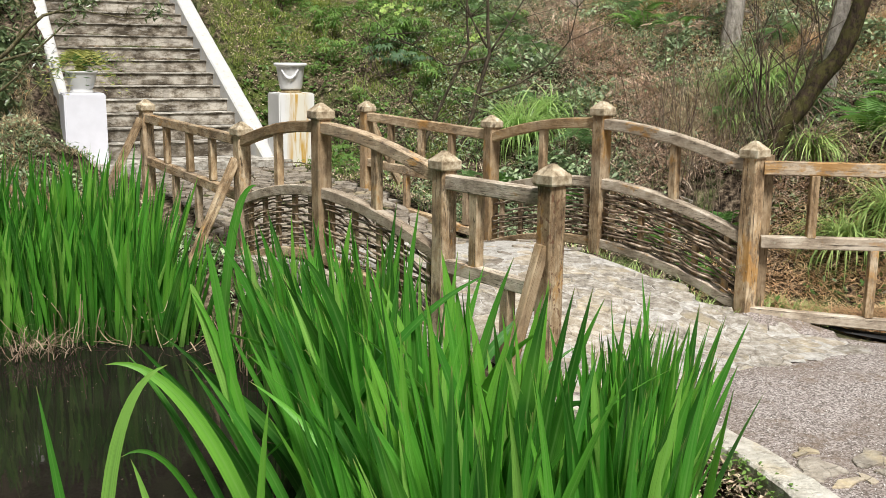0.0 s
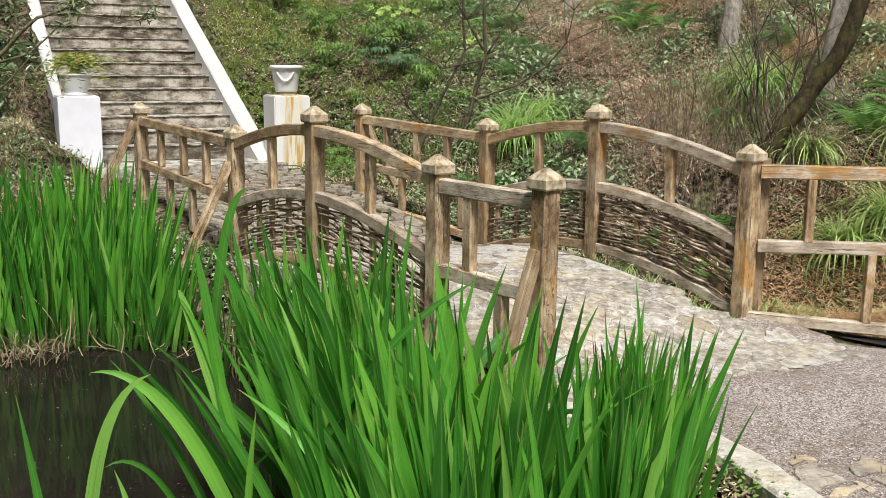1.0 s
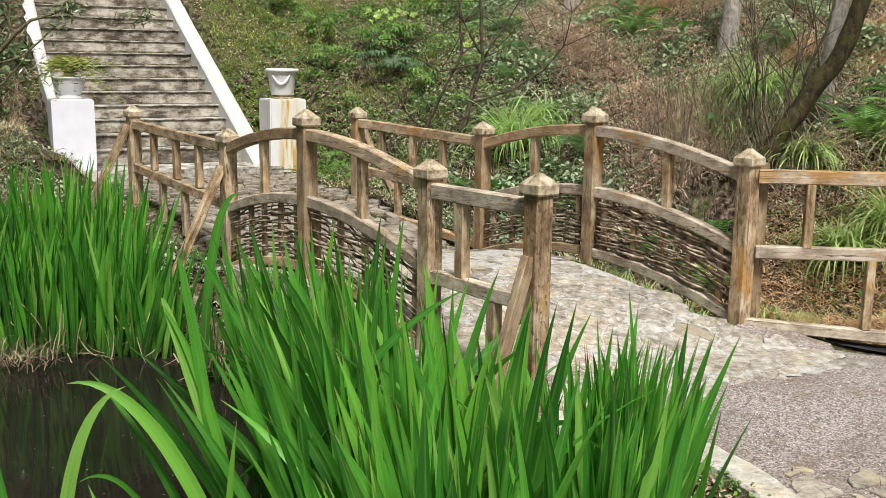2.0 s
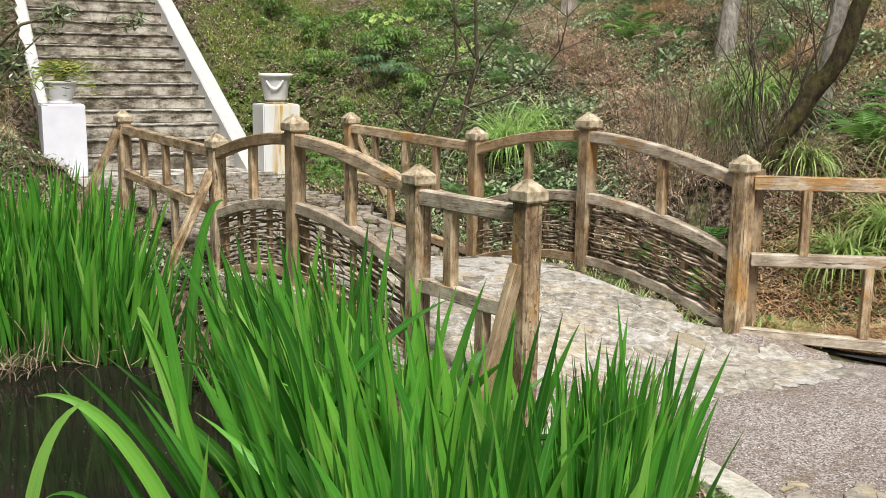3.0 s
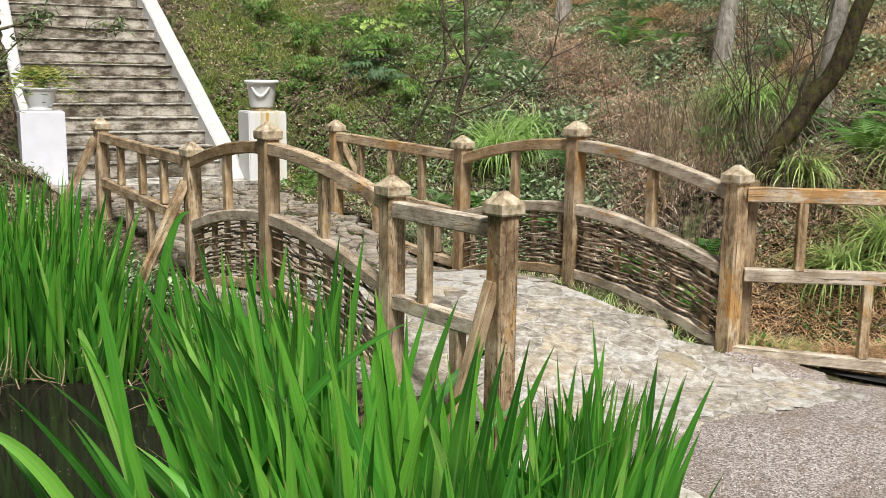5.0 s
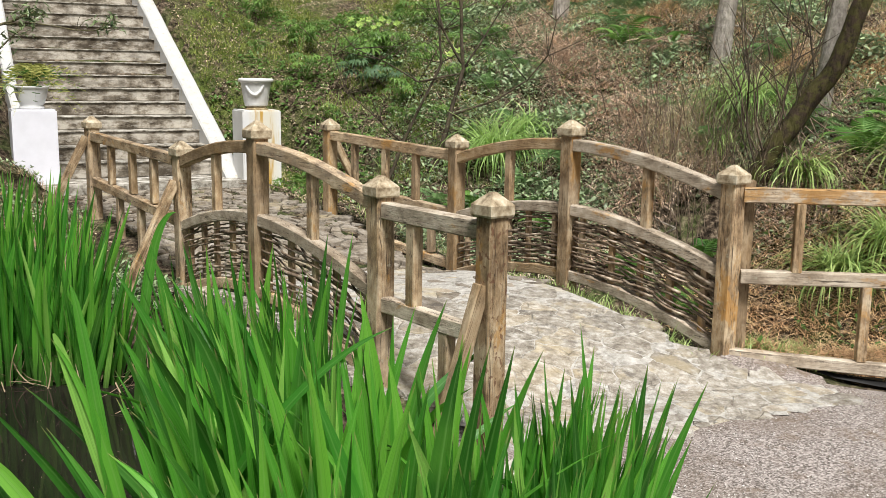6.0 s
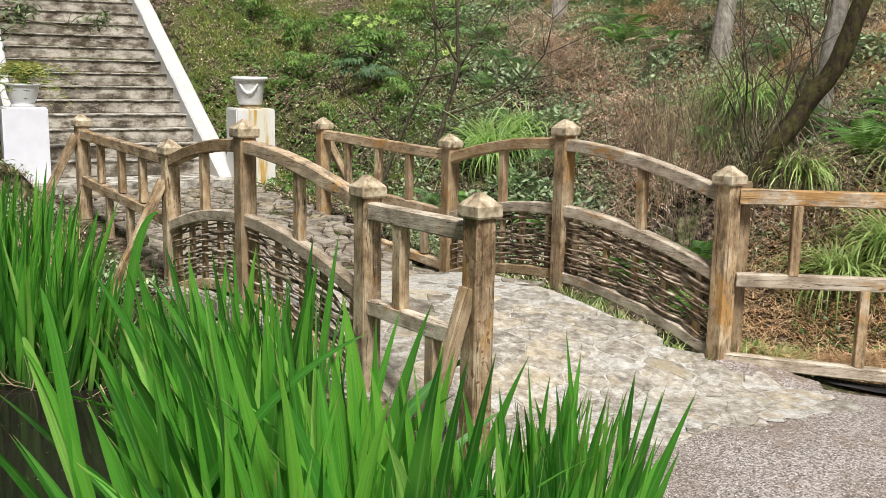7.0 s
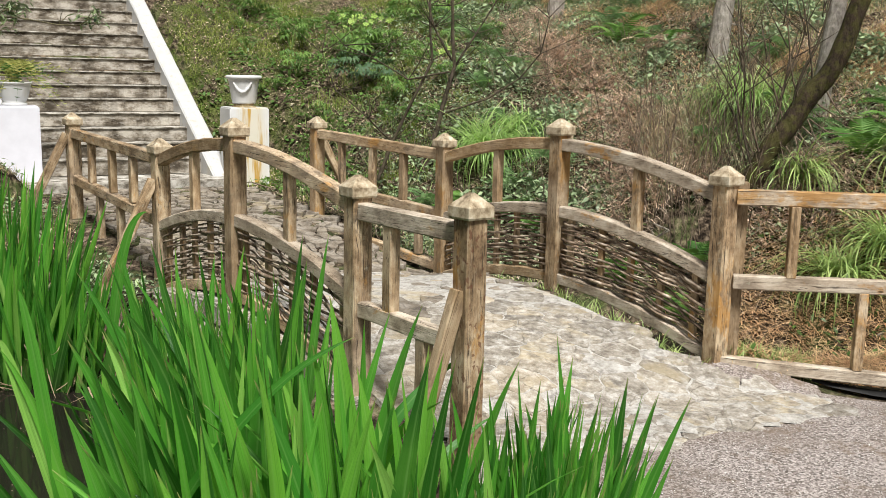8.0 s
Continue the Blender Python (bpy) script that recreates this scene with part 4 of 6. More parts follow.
def iris_clump(x, y, count, tall, spread_r, dead=0):
    """A clump of sword leaves rooted at the water's edge."""
    z = max(ground_z(x, y), WATER_Z - 0.06)
    th = thing("iris_clump", x, y, z, "clump of tall bright green sword-shaped iris leaves in the pond margin", "iris", "iris clumps")
    own = random.Random(round(x * 1000) * 7919 + round(y * 1000))
    for i in range(count):
        a, r = own.uniform(0, 2 * math.pi), spread_r * math.sqrt(own.random())
        s, wide = tall * own.uniform(0.62, 1.08), own.uniform(0.6, 1.2 if y > 5.7 else 1.45)
        px, py = x + r * math.cos(a), y + r * math.sin(a)
        if y < 5.7:
            # the near bed fans out: over the water on one side, over the kerb on the other
            fan = (px - 0.35) * ((19 if py < 5.0 else 12) if px < 0.35 else 7) + own.gauss(0, 8 if px < 0.6 else 4.5)
            out, tilt = (0 if fan > 0 else 180) + own.gauss(0, 30), abs(fan)
        else:
            out, tilt = math.degrees(a) + own.uniform(-70, 70), own.uniform(0, 8) + 10 * (r / spread_r) * own.random()
            if -2.5 < px < -1.3 and own.random() < 0.45:
                # the end of the far bed leans out towards the bridge
                out, tilt = own.gauss(-10, 25), own.uniform(8, 24) * smooth01((px + 2.5) / 0.7)
        m = pose(px, py, z - 0.02, 0, 0, out) @ pose(0, 0, 0, own.uniform(-5, 5), tilt) @ Matrix.Diagonal((s * wide, s * wide, s, 1))
        part("leaf", own.choice(STRAIGHT if px > 0.6 or px < -0.1 or py < 3.75 or own.random() < 0.3 else BLADES), th, m)
    for i in range(dead):
        a, r = own.uniform(0, 2 * math.pi), spread_r * own.uniform(0.5, 1.2)
        hang = own.random() < 0.7
        m = pose(x + r * math.cos(a), y + r * math.sin(a), WATER_Z + (own.uniform(0.12, 0.4) if hang else 0.03), 0, 0, own.uniform(0, 360)) @ pose(0, 0, 0, 0, own.gauss(165, 28) if hang else own.uniform(45, 88)) @ Matrix.Scale(own.uniform(0.6, 1.2), 4)
        part("dead_leaf", own.choice(DEAD), th, m, "withered straw-coloured leaf")
    return th


# far margin
for i in range(9):
    iris_clump(-3.98 + i * 0.255 + rnd.uniform(-0.06, 0.06), 6.66 + rnd.uniform(-0.1, 0.1) + 0.05 * i, 72, 1.03 if i < 8 else 0.85, 0.18, 30)
for i in range(8):
    iris_clump(-3.9 + i * 0.25 + rnd.uniform(-0.06, 0.06), 7.08 + rnd.uniform(-0.08, 0.08) + 0.05 * i, 50, 0.98 if i < 7 else 0.85, 0.18, 2)
iris_clump(-4.5, 6.5, 24, 1.15, 0.2, 14)
iris_clump(-5.0, 6.6, 24, 1.15, 0.2, 14)
iris_clump(-1.40, 6.75, 14, 0.72, 0.12, 22)
# near margin, from the bridge to the kerb
iris_clump(-0.36, 5.78, 20, 0.98, 0.13, 2)
iris_clump(-0.62, 6.06, 22, 0.98, 0.13, 4)
iris_clump(-0.86, 6.38, 18, 0.92, 0.12, 6)
iris_clump(-0.86, 5.95, 24, 1.12, 0.15, 3)
iris_clump(-1.05, 6.25, 16, 0.92, 0.12, 14)
iris_clump(-1.2, 6.52, 16, 0.78, 0.14, 26)
iris_clump(-0.58, 5.66, 30, 1.18, 0.15, 2)
iris_clump(-0.6, 5.15, 23, 1.18, 0.15, 4)
iris_clump(-0.32, 5.2, 29, 1.14, 0.16)
iris_clump(-0.02, 4.95, 29, 1.12, 0.17)
iris_clump(-0.32, 4.65, 32, 1.24, 0.18, 3)
iris_clump(-0.08, 4.45, 35, 1.22, 0.2)
iris_clump(0.28, 4.55, 35, 1.05, 0.2)
iris_clump(0.6, 4.5, 32, 0.94, 0.18)
iris_clump(-0.2, 4.15, 30, 1.24, 0.15)
iris_clump(0.0, 3.9, 39, 1.24, 0.2)
iris_clump(0.35, 4.0, 39, 1.19, 0.2)
iris_clump(0.66, 4.05, 35, 0.97, 0.18)
iris_clump(0.8, 4.22, 39, 0.98, 0.11)
iris_clump(0.84, 3.98, 27, 0.97, 0.11)
iris_clump(0.14, 3.4, 36, 1.08, 0.16)
iris_clump(-0.08, 3.6, 16, 0.90, 0.12)
iris_clump(0.36, 3.5, 39, 1.08, 0.2)
iris_clump(0.7, 3.6, 39, 1.03, 0.19)
iris_clump(0.74, 3.66, 27, 0.97, 0.10)

iris_clump(0.87, 4.25, 33, 1.06, 0.1)
iris_clump(0.78, 4.40, 31, 0.98, 0.12)
iris_clump(0.88, 4.12, 26, 1.0, 0.08)
iris_clump(0.72, 4.3, 31, 0.95, 0.14)

SPRAY = thing("iris_clump", -0.3, 3.8, -0.38, "loose iris clump with long leaves arching over dark water", "iris", "iris clumps")


def long_leaf(root, knee, tip, width, turn=0.0):
    """One long leaf from its root over a knee to its tip."""
    a, b, c = Vector(root), Vector(knee), Vector(tip)
    ctrl = b * 2 - (a + c) * 0.5
    face = (math.sin(turn), -math.cos(turn), 0.25)
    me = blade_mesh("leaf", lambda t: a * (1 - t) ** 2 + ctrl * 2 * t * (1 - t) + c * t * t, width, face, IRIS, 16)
    part("leaf", me, SPRAY)


long_leaf((-0.40, 4.35, -0.38), (-0.53, 4.35, 0.25), (-0.60, 4.35, 0.68), 0.072, 0.1)
long_leaf((-0.40, 4.48, -0.38), (-0.43, 4.48, 0.22), (-0.465, 4.488, 0.62), 0.05, 0.2)
long_leaf((-1.34, 6.2, -0.30), (-1.24, 6.2, 0.60), (-1.09, 6.2, 0.89), 0.06, -0.1)
long_leaf((-0.42, 3.75, -0.38), (-0.73, 3.74, 0.40), (-1.04, 3.72, 0.61), 0.052, 0.3)
long_leaf((-0.90, 3.25, -0.38), (-0.85, 3.25, 0.44), (-0.67, 3.25, 0.77), 0.047, -0.2)
long_leaf((-0.83, 3.05, -0.38), (-0.89, 3.05, 0.25), (-0.96, 3.05, 0.77), 0.034, 0.4)
long_leaf((-0.50, 3.80, -0.38), (-0.76, 3.80, 0.26), (-1.00, 3.80, 0.63), 0.034, 0.9)
long_leaf((-0.45, 3.40, -0.38), (-0.66, 3.40, 0.30), (-0.87, 3.38, 0.43), 0.03, -0.5)
long_leaf((-0.66, 3.30, -0.38), (-0.73, 3.30, 0.15), (-0.81, 3.30, 0.46), 0.034, 0.2)
long_leaf((-0.66, 4.40, -0.38), (-0.78, 4.40, 0.30), (-0.95, 4.38, 0.72), 0.042, 0.2)
long_leaf((-0.52, 3.60, -0.38), (-0.50, 3.60, 0.15), (-0.46, 3.60, 0.55), 0.034, -0.3)
long_leaf((-0.10, 4.19, -0.38), (-0.27, 4.19, 0.48), (-0.45, 4.15, 0.91), 0.058, 0.1)
long_leaf((-0.23, 3.90, -0.38), (-0.33, 3.90, 0.26), (-0.45, 3.88, 0.70), 0.044, -0.2)
long_leaf((-0.29, 4.00, -0.38), (-0.33, 4.00, 0.30), (-0.37, 3.98, 0.76), 0.04, 0.5)
long_leaf((0.00, 3.50, -0.38), (-0.01, 3.50, 0.30), (-0.03, 3.50, 0.81), 0.046, 0.0)
long_leaf((0.93, 4.30, -0.30), (0.88, 4.30, 0.30), (0.82, 4.30, 0.84), 0.034, 0.3)
long_leaf((0.90, 4.20, -0.30), (1.03, 4.20, 0.18), (1.21, 4.20, 0.69), 0.05, -0.1)
long_leaf((0.86, 4.15, -0.30), (0.97, 4.15, 0.20), (1.10, 4.15, 0.70), 0.048, 0.2)
long_leaf((0.88, 4.05, -0.30), (1.00, 4.05, 0.14), (1.14, 4.05, 0.56), 0.05, 0.1)
long_leaf((-0.62, 4.40, -0.40), (-0.86, 4.40, 0.46), (-0.95, 4.40, 0.73), 0.046, 0.4)
long_leaf((-0.70, 4.40, -0.40), (-0.82, 4.40, 0.55), (-0.88, 4.40, 0.90), 0.046, 0.6)
long_leaf((-0.50, 4.12, -0.10), (-0.14, 4.10, 0.54), (0.24, 4.08, 0.87), 0.04, -0.6)
for i in range(22):
    # broad leaves that lean far out over the water, one behind the other
    x, y = rnd.uniform(-0.62, -0.15), 4.1 + 1.6 * (i + 0.5) / 22
    size, lean = rnd.uniform(0.85, 1.15), rnd.uniform(0.25, 0.68)
    knee = (x - 0.5 * size * math.sin(lean * 0.8), y, -0.38 + 0.5 * size * math.cos(lean * 0.8))
    long_leaf((x, y, -0.38), knee, (x - size * math.sin(lean), y, -0.38 + size * math.cos(lean)), rnd.uniform(0.04, 0.062), rnd.uniform(-0.7, 0.7))


# ---- undergrowth on the bank ----
def at_sv(s, v):
    p = Vector((-0.001, 5.906, 0)) + ALONG * (s - 0.57 * v) + ACROSS * (1.89 * v)
    return p.x, p.y


gen = np.random.default_rng(5)


def bulk(name, verts, quads, mat, label, category):
    """A stuff mesh from arrays of corners and quads."""
    me = bpy.data.meshes.new(name)
    me.vertices.add(len(verts))
    me.vertices.foreach_set("co", verts.astype(np.float32).ravel())
    me.loops.add(quads.size)
    me.loops.foreach_set("vertex_index", quads.astype(np.int32).ravel())
    me.polygons.add(len(quads))
    me.polygons.foreach_set("loop_start", np.arange(0, quads.size, 4, dtype=np.int32))
    me.polygons.foreach_set("loop_total", np.full(len(quads), 4, dtype=np.int32))
    me.materials.append(mat)
    me.update(calc_edges=True)
    return whole(name, me, pose(0, 0, 0), label, category, kind="stuff")


def free(x, y):
    """Whether open bank, not stairs, path or water, is at this spot."""
    p = Vector((x, y, 0)) - STAIR_O
    a, b = p.dot(SA), p.dot(SB)
    if -2.75 < a < -0.2 - 0.09 * b and b > -0.1:
        return False
    if -0.5 < a < 0.1 and -0.1 < b < 0.5 or ((x - 2.2) / 0.4) ** 2 + ((y - 9.25) / 0.36) ** 2 < 1:
        return False
    s, v = bridge_st(x, y)
    if -0.05 < v < 1.02 and -3 < s < 6.9:
        return False
    return not (s < -0.3 and v > 0 and y < 6.62) and pond_side(x, y) > 0.05


def spots(n, x0, x1, y0, y1, keep):
    got = []
    while len(got) < n:
        x, y = rnd.uniform(x0, x1), rnd.uniform(y0, y1)
        if rnd.random() < keep(x, y) and free(x, y):
            got.append((x, y, ground_z(x, y)))
    return np.array(got)


def flakes(c, size, lift, tilt, long=1.35):
    """Small folded leaves at the spots c."""
    n = len(c)
    yaw, s = gen.uniform(0, 2 * np.pi, n), size * gen.uniform(0.55, 1.25, n)
    px, py = gen.normal(0, tilt, n), gen.normal(0, tilt, n)
    ux = np.stack([np.cos(yaw), np.sin(yaw), px], 1)
    uy = np.stack([-np.sin(yaw), np.cos(yaw), py], 1)
    ux *= (s * long / np.linalg.norm(ux, axis=1))[:, None]
    uy *= (s / np.linalg.norm(uy, axis=1))[:, None]
    o = c + np.stack([0 * s, 0 * s, lift * gen.uniform(0.1, 1, n) + s * 0.25], 1)
    v = np.stack([o - ux * 0.5, o - uy * 0.36 + ux * 0.08, o + ux * 0.55, o + uy * 0.36 + ux * 0.08], 1)
    v[:, 1, 2] += s * 0.12
    v[:, 3, 2] += s * 0.12
    return v.reshape(-1, 3), np.arange(4 * n).reshape(-1, 4)


def strands(c, length, width, lean, curl, seg=3, least=0.0):
    """Thin blades rising from the spots c and bending over."""
    n = len(c)
    L, yaw = length * gen.uniform(0.5, 1.2, n), gen.uniform(0, 2 * np.pi, n)
    a0, cu = least + np.abs(gen.normal(0, lean, n)), curl * gen.uniform(0.4, 1.3, n)
    tw = yaw + gen.uniform(0.6, 2.5, n)
    side = np.stack([np.cos(tw), np.sin(tw), 0 * tw], 1) * width
    p, rows = c.copy(), []
    for k in range(seg + 1):
        t = k / seg
        w = (1 - t) ** 0.6 * 0.5 if k < seg else 0.06
        rows += [p - side * w, p + side * w]
        a = a0 + cu * t
        p = p + np.stack([np.cos(yaw) * np.sin(a), np.sin(yaw) * np.sin(a), np.cos(a)], 1) * (L / seg)[:, None]
    v = np.stack(rows, 1).reshape(-1, 3)
    base = np.arange(n)[:, None] * (2 * seg + 2)
    q = np.concatenate([base + np.array([2 * k, 2 * k + 1, 2 * k + 3, 2 * k + 2]) for k in range(seg)], 0)
    return v, q


def bank(x, y):
    return 1.0 if 0.463 * x + 0.886 * y > 8.4 else 0.25


def patch(f, lo, hi, ox=0.0):
    return lambda x, y: smooth01((fbm(x + ox, y - ox, f) - lo) / (hi - lo))


ivy_p, moss_p, brac_p = patch(0.9, -0.4, 0.15, 7), patch(1.1, -0.35, 0.2, 31), patch(1.0, -0.3, 0.3, 53)


def bracken_band(x, y):
    """The russet band that runs down the bank."""
    t = (y - 10.2) / 3.0
    mid = 1.9 - 0.85 * t
    return math.exp(-(((x - mid) / (0.30 + 0.12 * smooth01((11.2 - y) / 1.0))) ** 2)) if y > 9.6 else 0.8 * math.exp(-(((y - 9.5) / 0.6) ** 2)) * smooth01((x - 1.0) / 0.6)


c = spots(82000, -3.6, 5.2, 8.6, 18.5, lambda x, y: bank(x, y) * (0.9 if y < 13.5 else 0.5) * (0.85 + 0.15 * smooth01((x + 0.3) / 1.2)))
bulk("leaf_litter", *flakes(c, 0.021, 0.03, 0.6, 1.5), LITTER, "brown fallen leaves scattered over the bank", "leaf litter")
c = spots(50000, -3.4, 5.2, 9.0, 18.0, lambda x, y: ivy_p(x, y) * smooth01((x + 1.2) / 1.4) * (0.55 + 0.45 * (1 - bracken_band(x, y))))
bulk("ivy", *flakes(c, 0.036, 0.15, 0.5, 1.3), IVY, "dark green ivy covering the bank", "ivy")
c = spots(20000, -3.8, 0.8, 10.6, 18.5, lambda x, y: moss_p(x, y) ** 3.5 * smooth01((0.9 - x) / 1.8) * (1 if x > -3.2 else 0.2))
bulk("mossy_grass", *strands(c, 0.07, 0.011, 0.8, 1.2), MOSSY, "bright yellow-green moss and short grass on the bank", "grass")
clump_p = patch(1.7, 0.05, 0.3, 19)
c = spots(10000, 0.2, 5.0, 9.4, 14.5, lambda x, y: clump_p(x, y) * (1 - 0.8 * bracken_band(x, y)))
c[:, 2] += gen.uniform(0, 0.12, len(c))
bulk("ivy_mounds", *flakes(c, 0.052, 0.06, 0.7, 1.3), IVY, "mounded clumps of ivy and bramble leaves", "ivy")
c = spots(1500, 1.9, 3.1, 9.5, 10.6, lambda x, y: 1.0)
bulk("tall_grass", *strands(c, 0.38, 0.007, 0.32, 0.9, 4), FADED, "tall faded grass below the leaning tree", "grass")
c = spots(4200, -3.4, 0.6, 10.6, 15.5, lambda x, y: (1 - moss_p(x, y)) * smooth01((0.9 - x) / 1.5))
bulk("ground_ivy", *flakes(c, 0.05, 0.10, 0.5, 1.3), HELLEBORE, "low green weeds among the litter", "weeds")
c = spots(21000, 0.0, 4.5, 9.0, 14.0, lambda x, y: bracken_band(x, y) * (0.2 + 0.8 * brac_p(x, y)))
c[:, 2] += gen.uniform(0, 0.13, len(c))
bulk("dead_bracken", *strands(c, 0.21, 0.010, 0.35, 0.6, 3, 1.05), BRACKEN, "collapsed russet bracken on the bank", "bracken")
c = spots(32000, 1.9, 4.6, 6.72, 9.3, lambda x, y: 0.9)
c[:, 2] += gen.uniform(0, 0.06, len(c))
bulk("dry_grass", *strands(c, 0.16, 0.007, 0.4, 0.6, 3, 1.05), STRAW, "tangled straw-coloured dry grass behind the fence", "grass")
c = spots(1500, 1.2, 4.4, 6.7, 9.6, lambda x, y: patch(1.4, 0.0, 0.4, 3)(x, y))
bulk("bank_weeds", *flakes(c, 0.04, 0.08, 0.6, 1.4), HELLEBORE, "small green weeds on the stream bank", "weeds")
c = spots(6000, -6.0, -2.6, 7.3, 11.5, lambda x, y: 0.9)
bulk("rough_grass", *strands(c, 0.13, 0.006, 0.8, 1.2), STRAW, "rough faded grass on the pond's far bank", "grass")
c = spots(9000, -6.0, -1.3, 7.2, 11.5, lambda x, y: patch(1.2, -0.2, 0.3, 9)(x, y))
bulk("bank_herbs", *flakes(c, 0.035, 0.09, 0.6, 1.3), IVY, "grey-green low herbs on the far bank", "herbs")
c = []
while len(c) < 6000:
    x, y = rnd.uniform(0.6, 1.9), rnd.uniform(3.0, 4.9)
    if -0.12 < pond_side(x, y) < 0.16:
        c.append((x, y, ground_z(x, y)))
c = np.array(c)
bulk("margin_litter", *flakes(c[:3400], 0.026, 0.015, 0.4, 1.7), LITTER, "dead leaves on the soil below the kerb", "leaf litter")
bulk("margin_weeds", *flakes(c[3400:], 0.020, 0.075, 0.6, 1.3), HELLEBORE, "small green weeds on the soil below the kerb", "weeds")
c = spots(8000, -1.5, 5.0, 8.8, 15.5, lambda x, y: 0.35 + 0.65 * patch(1.3, -0.2, 0.4, 77)(x, y))
bulk("wild_grass", *strands(c, 0.16, 0.008, 0.9, 1.4), TUSSOCK, "thin green grass and herbs among the litter", "grass")
c = spots(17000, -1.2, 5.0, 8.8, 15.0, lambda x, y: 0.15 + 0.45 * smooth01((x + 0.2) / 1.5) + 0.4 * smooth01((x - 1.8) / 0.8))
c[:, 2] += gen.uniform(0, 0.06, len(c))
bulk("fallen_twigs", *strands(c, 0.22, 0.006, 0.5, 0.5, 3, 0.9), TAN, "fine dead twigs and stalks over the bank", "twigs")
tuft_p = patch(1.6, 0.0, 0.35, 61)
c = spots(330, -3.2, 1.6, 10.8, 16.5, lambda x, y: 0.03 + tuft_p(x, y) * smooth01((1.8 - x) / 1.5))
c = np.repeat(c, 16, axis=0) + gen.normal(0, 0.035, (len(c) * 16, 3)) * np.array([1, 1, 0.2])
bulk("grass_tufts", *strands(c, 0.13, 0.009, 0.65, 1.4), LIME, "yellow-green grass tufts on the mossy bank", "grass")
c = spots(26000, 1.2, 5.0, 10.2, 15.0, lambda x, y: max(0.12, patch(0.8, 0.05, 0.3, 91)(x, y), math.exp(-((x - 2.2) / 0.5) ** 2 - ((y - 13.3) / 0.5) ** 2), math.exp(-((x - 3.4) / 0.25) ** 2 - ((y - 11.1) / 0.4) ** 2)))
c[:, 2] += gen.uniform(0, 0.10, len(c))
bulk("orange_grass", *strands(c, 0.16, 0.007, 0.5, 0.7, 3, 0.8), STRAW, "orange-brown withered grass in patches on the bank", "grass")
c = spots(350, 1.9, 2.5, 6.68, 6.9, lambda x, y: 1.0)
c = np.concatenate([c, spots(1100, 2.2, 3.4, 7.0, 7.7, lambda x, y: patch(1.7, 0.0, 0.3, 44)(x, y))])
c = np.concatenate([c, np.array([(*at_sv(s, v), deck_z(s) - 0.06) for s, v in ((gen.uniform(-0.1, 1.7), gen.uniform(0.9, 0.97)) for i in range(420))])])
bulk("fence_grass", *strands(c, 0.12, 0.008, 0.6, 1.2), TUSSOCK, "green grass growing through the straw by the fence", "grass")
c = spots(26000, -6.2, -2.7, 8.2, 11.6, lambda x, y: 0.9)
bulk("mound_grass", *strands(c, 0.12, 0.006, 0.5, 1.0, 3, 0.5), DULL, "dull grey-brown grass on the mound beside the stairs", "grass")
c = np.array([(x, 6.48 + 0.16 * math.sin(x * 5.3) * 0.4 + 0.05 * (x + 4) + gen.uniform(-0.06, 0.22), WATER_Z + gen.uniform(0.0, 0.10)) for x in gen.uniform(-5.3, -1.05, 1500) if math.sin(x * 4.1) + math.sin(x * 9.7 + 1) > 0.1])
bulk("iris_straw", *strands(c, 0.20, 0.007, 0.6, 1.7, 4, 0.1), TANGLE, "pale withered iris stalks tangled at the water's edge", "dead leaves")


c = []
while len(c) < 420:
    x, y = rnd.uniform(-3.2, 0.2), rnd.uniform(2.6, 6.6)
    if pond_side(x, y) < -0.1:
        c.append((x, y, WATER_Z + 0.001))
v, q = flakes(np.array(c), 0.007, 0.0005, 0.05, 1.4)
bulk("pond_specks", v, q, LITTER, "pale specks and petals floating on the pond", "debris")


# ---- single plants on the bank ----
def tussock(x, y, size, count, label="arching tussock of bright green sedge", mat=None):
    z = ground_z(x, y)
    pos = np.array([(x + rnd.gauss(0, 0.07) * size, y + rnd.gauss(0, 0.07) * size, z) for i in range(count)])
    v, q = strands(pos, 0.72 * size, 0.019, 0.36, 2.7, 8, 0.2)
    me = bpy.data.meshes.new("tussock")
    me.from_pydata(v.tolist(), [], q.tolist())
    me.materials.append(mat or TUSSOCK)
    whole("sedge_tussock", me, pose(0, 0, 0), label, "sedge", "sedge tussocks")


tussock(0.58, 10.7, 1.05, 480, mat=BRIGHT_SEDGE)
tussock(0.85, 10.95, 0.85, 160, mat=BRIGHT_SEDGE)
tussock(2.84, 10.3, 1.0, 560, mat=BRIGHT_SEDGE)
tussock(2.55, 10.0, 0.6, 200)
tussock(3.04, 9.45, 0.8, 260)
tussock(3.2, 8.75, 0.95, 300)
tussock(3.6, 8.8, 0.95, 260)
tussock(3.9, 9.3, 0.9, 140)
tussock(2.95, 10.6, 0.8, 140)

FROND_A, FROND_B = frond_mesh(0.62, 0.13, 0.20, FERN, 20), frond_mesh(0.5, 0.11, 0.12, FERN, 18)


def fern(x, y, size, count, label="green fern with arching fronds"):
    z = ground_z(x, y)
    th = thing("fern", x, y, z, label, "fern", "ferns on the bank")
    for i in range(count):
        m = pose(x, y, z + 0.01, rnd.uniform(-15, 15), rnd.uniform(-50, -15), i * 360 / count + rnd.uniform(-14, 14)) @ Matrix.Scale(size * rnd.uniform(0.75, 1.1), 4)
        part("frond", rnd.choice((FROND_A, FROND_B)), th, m)


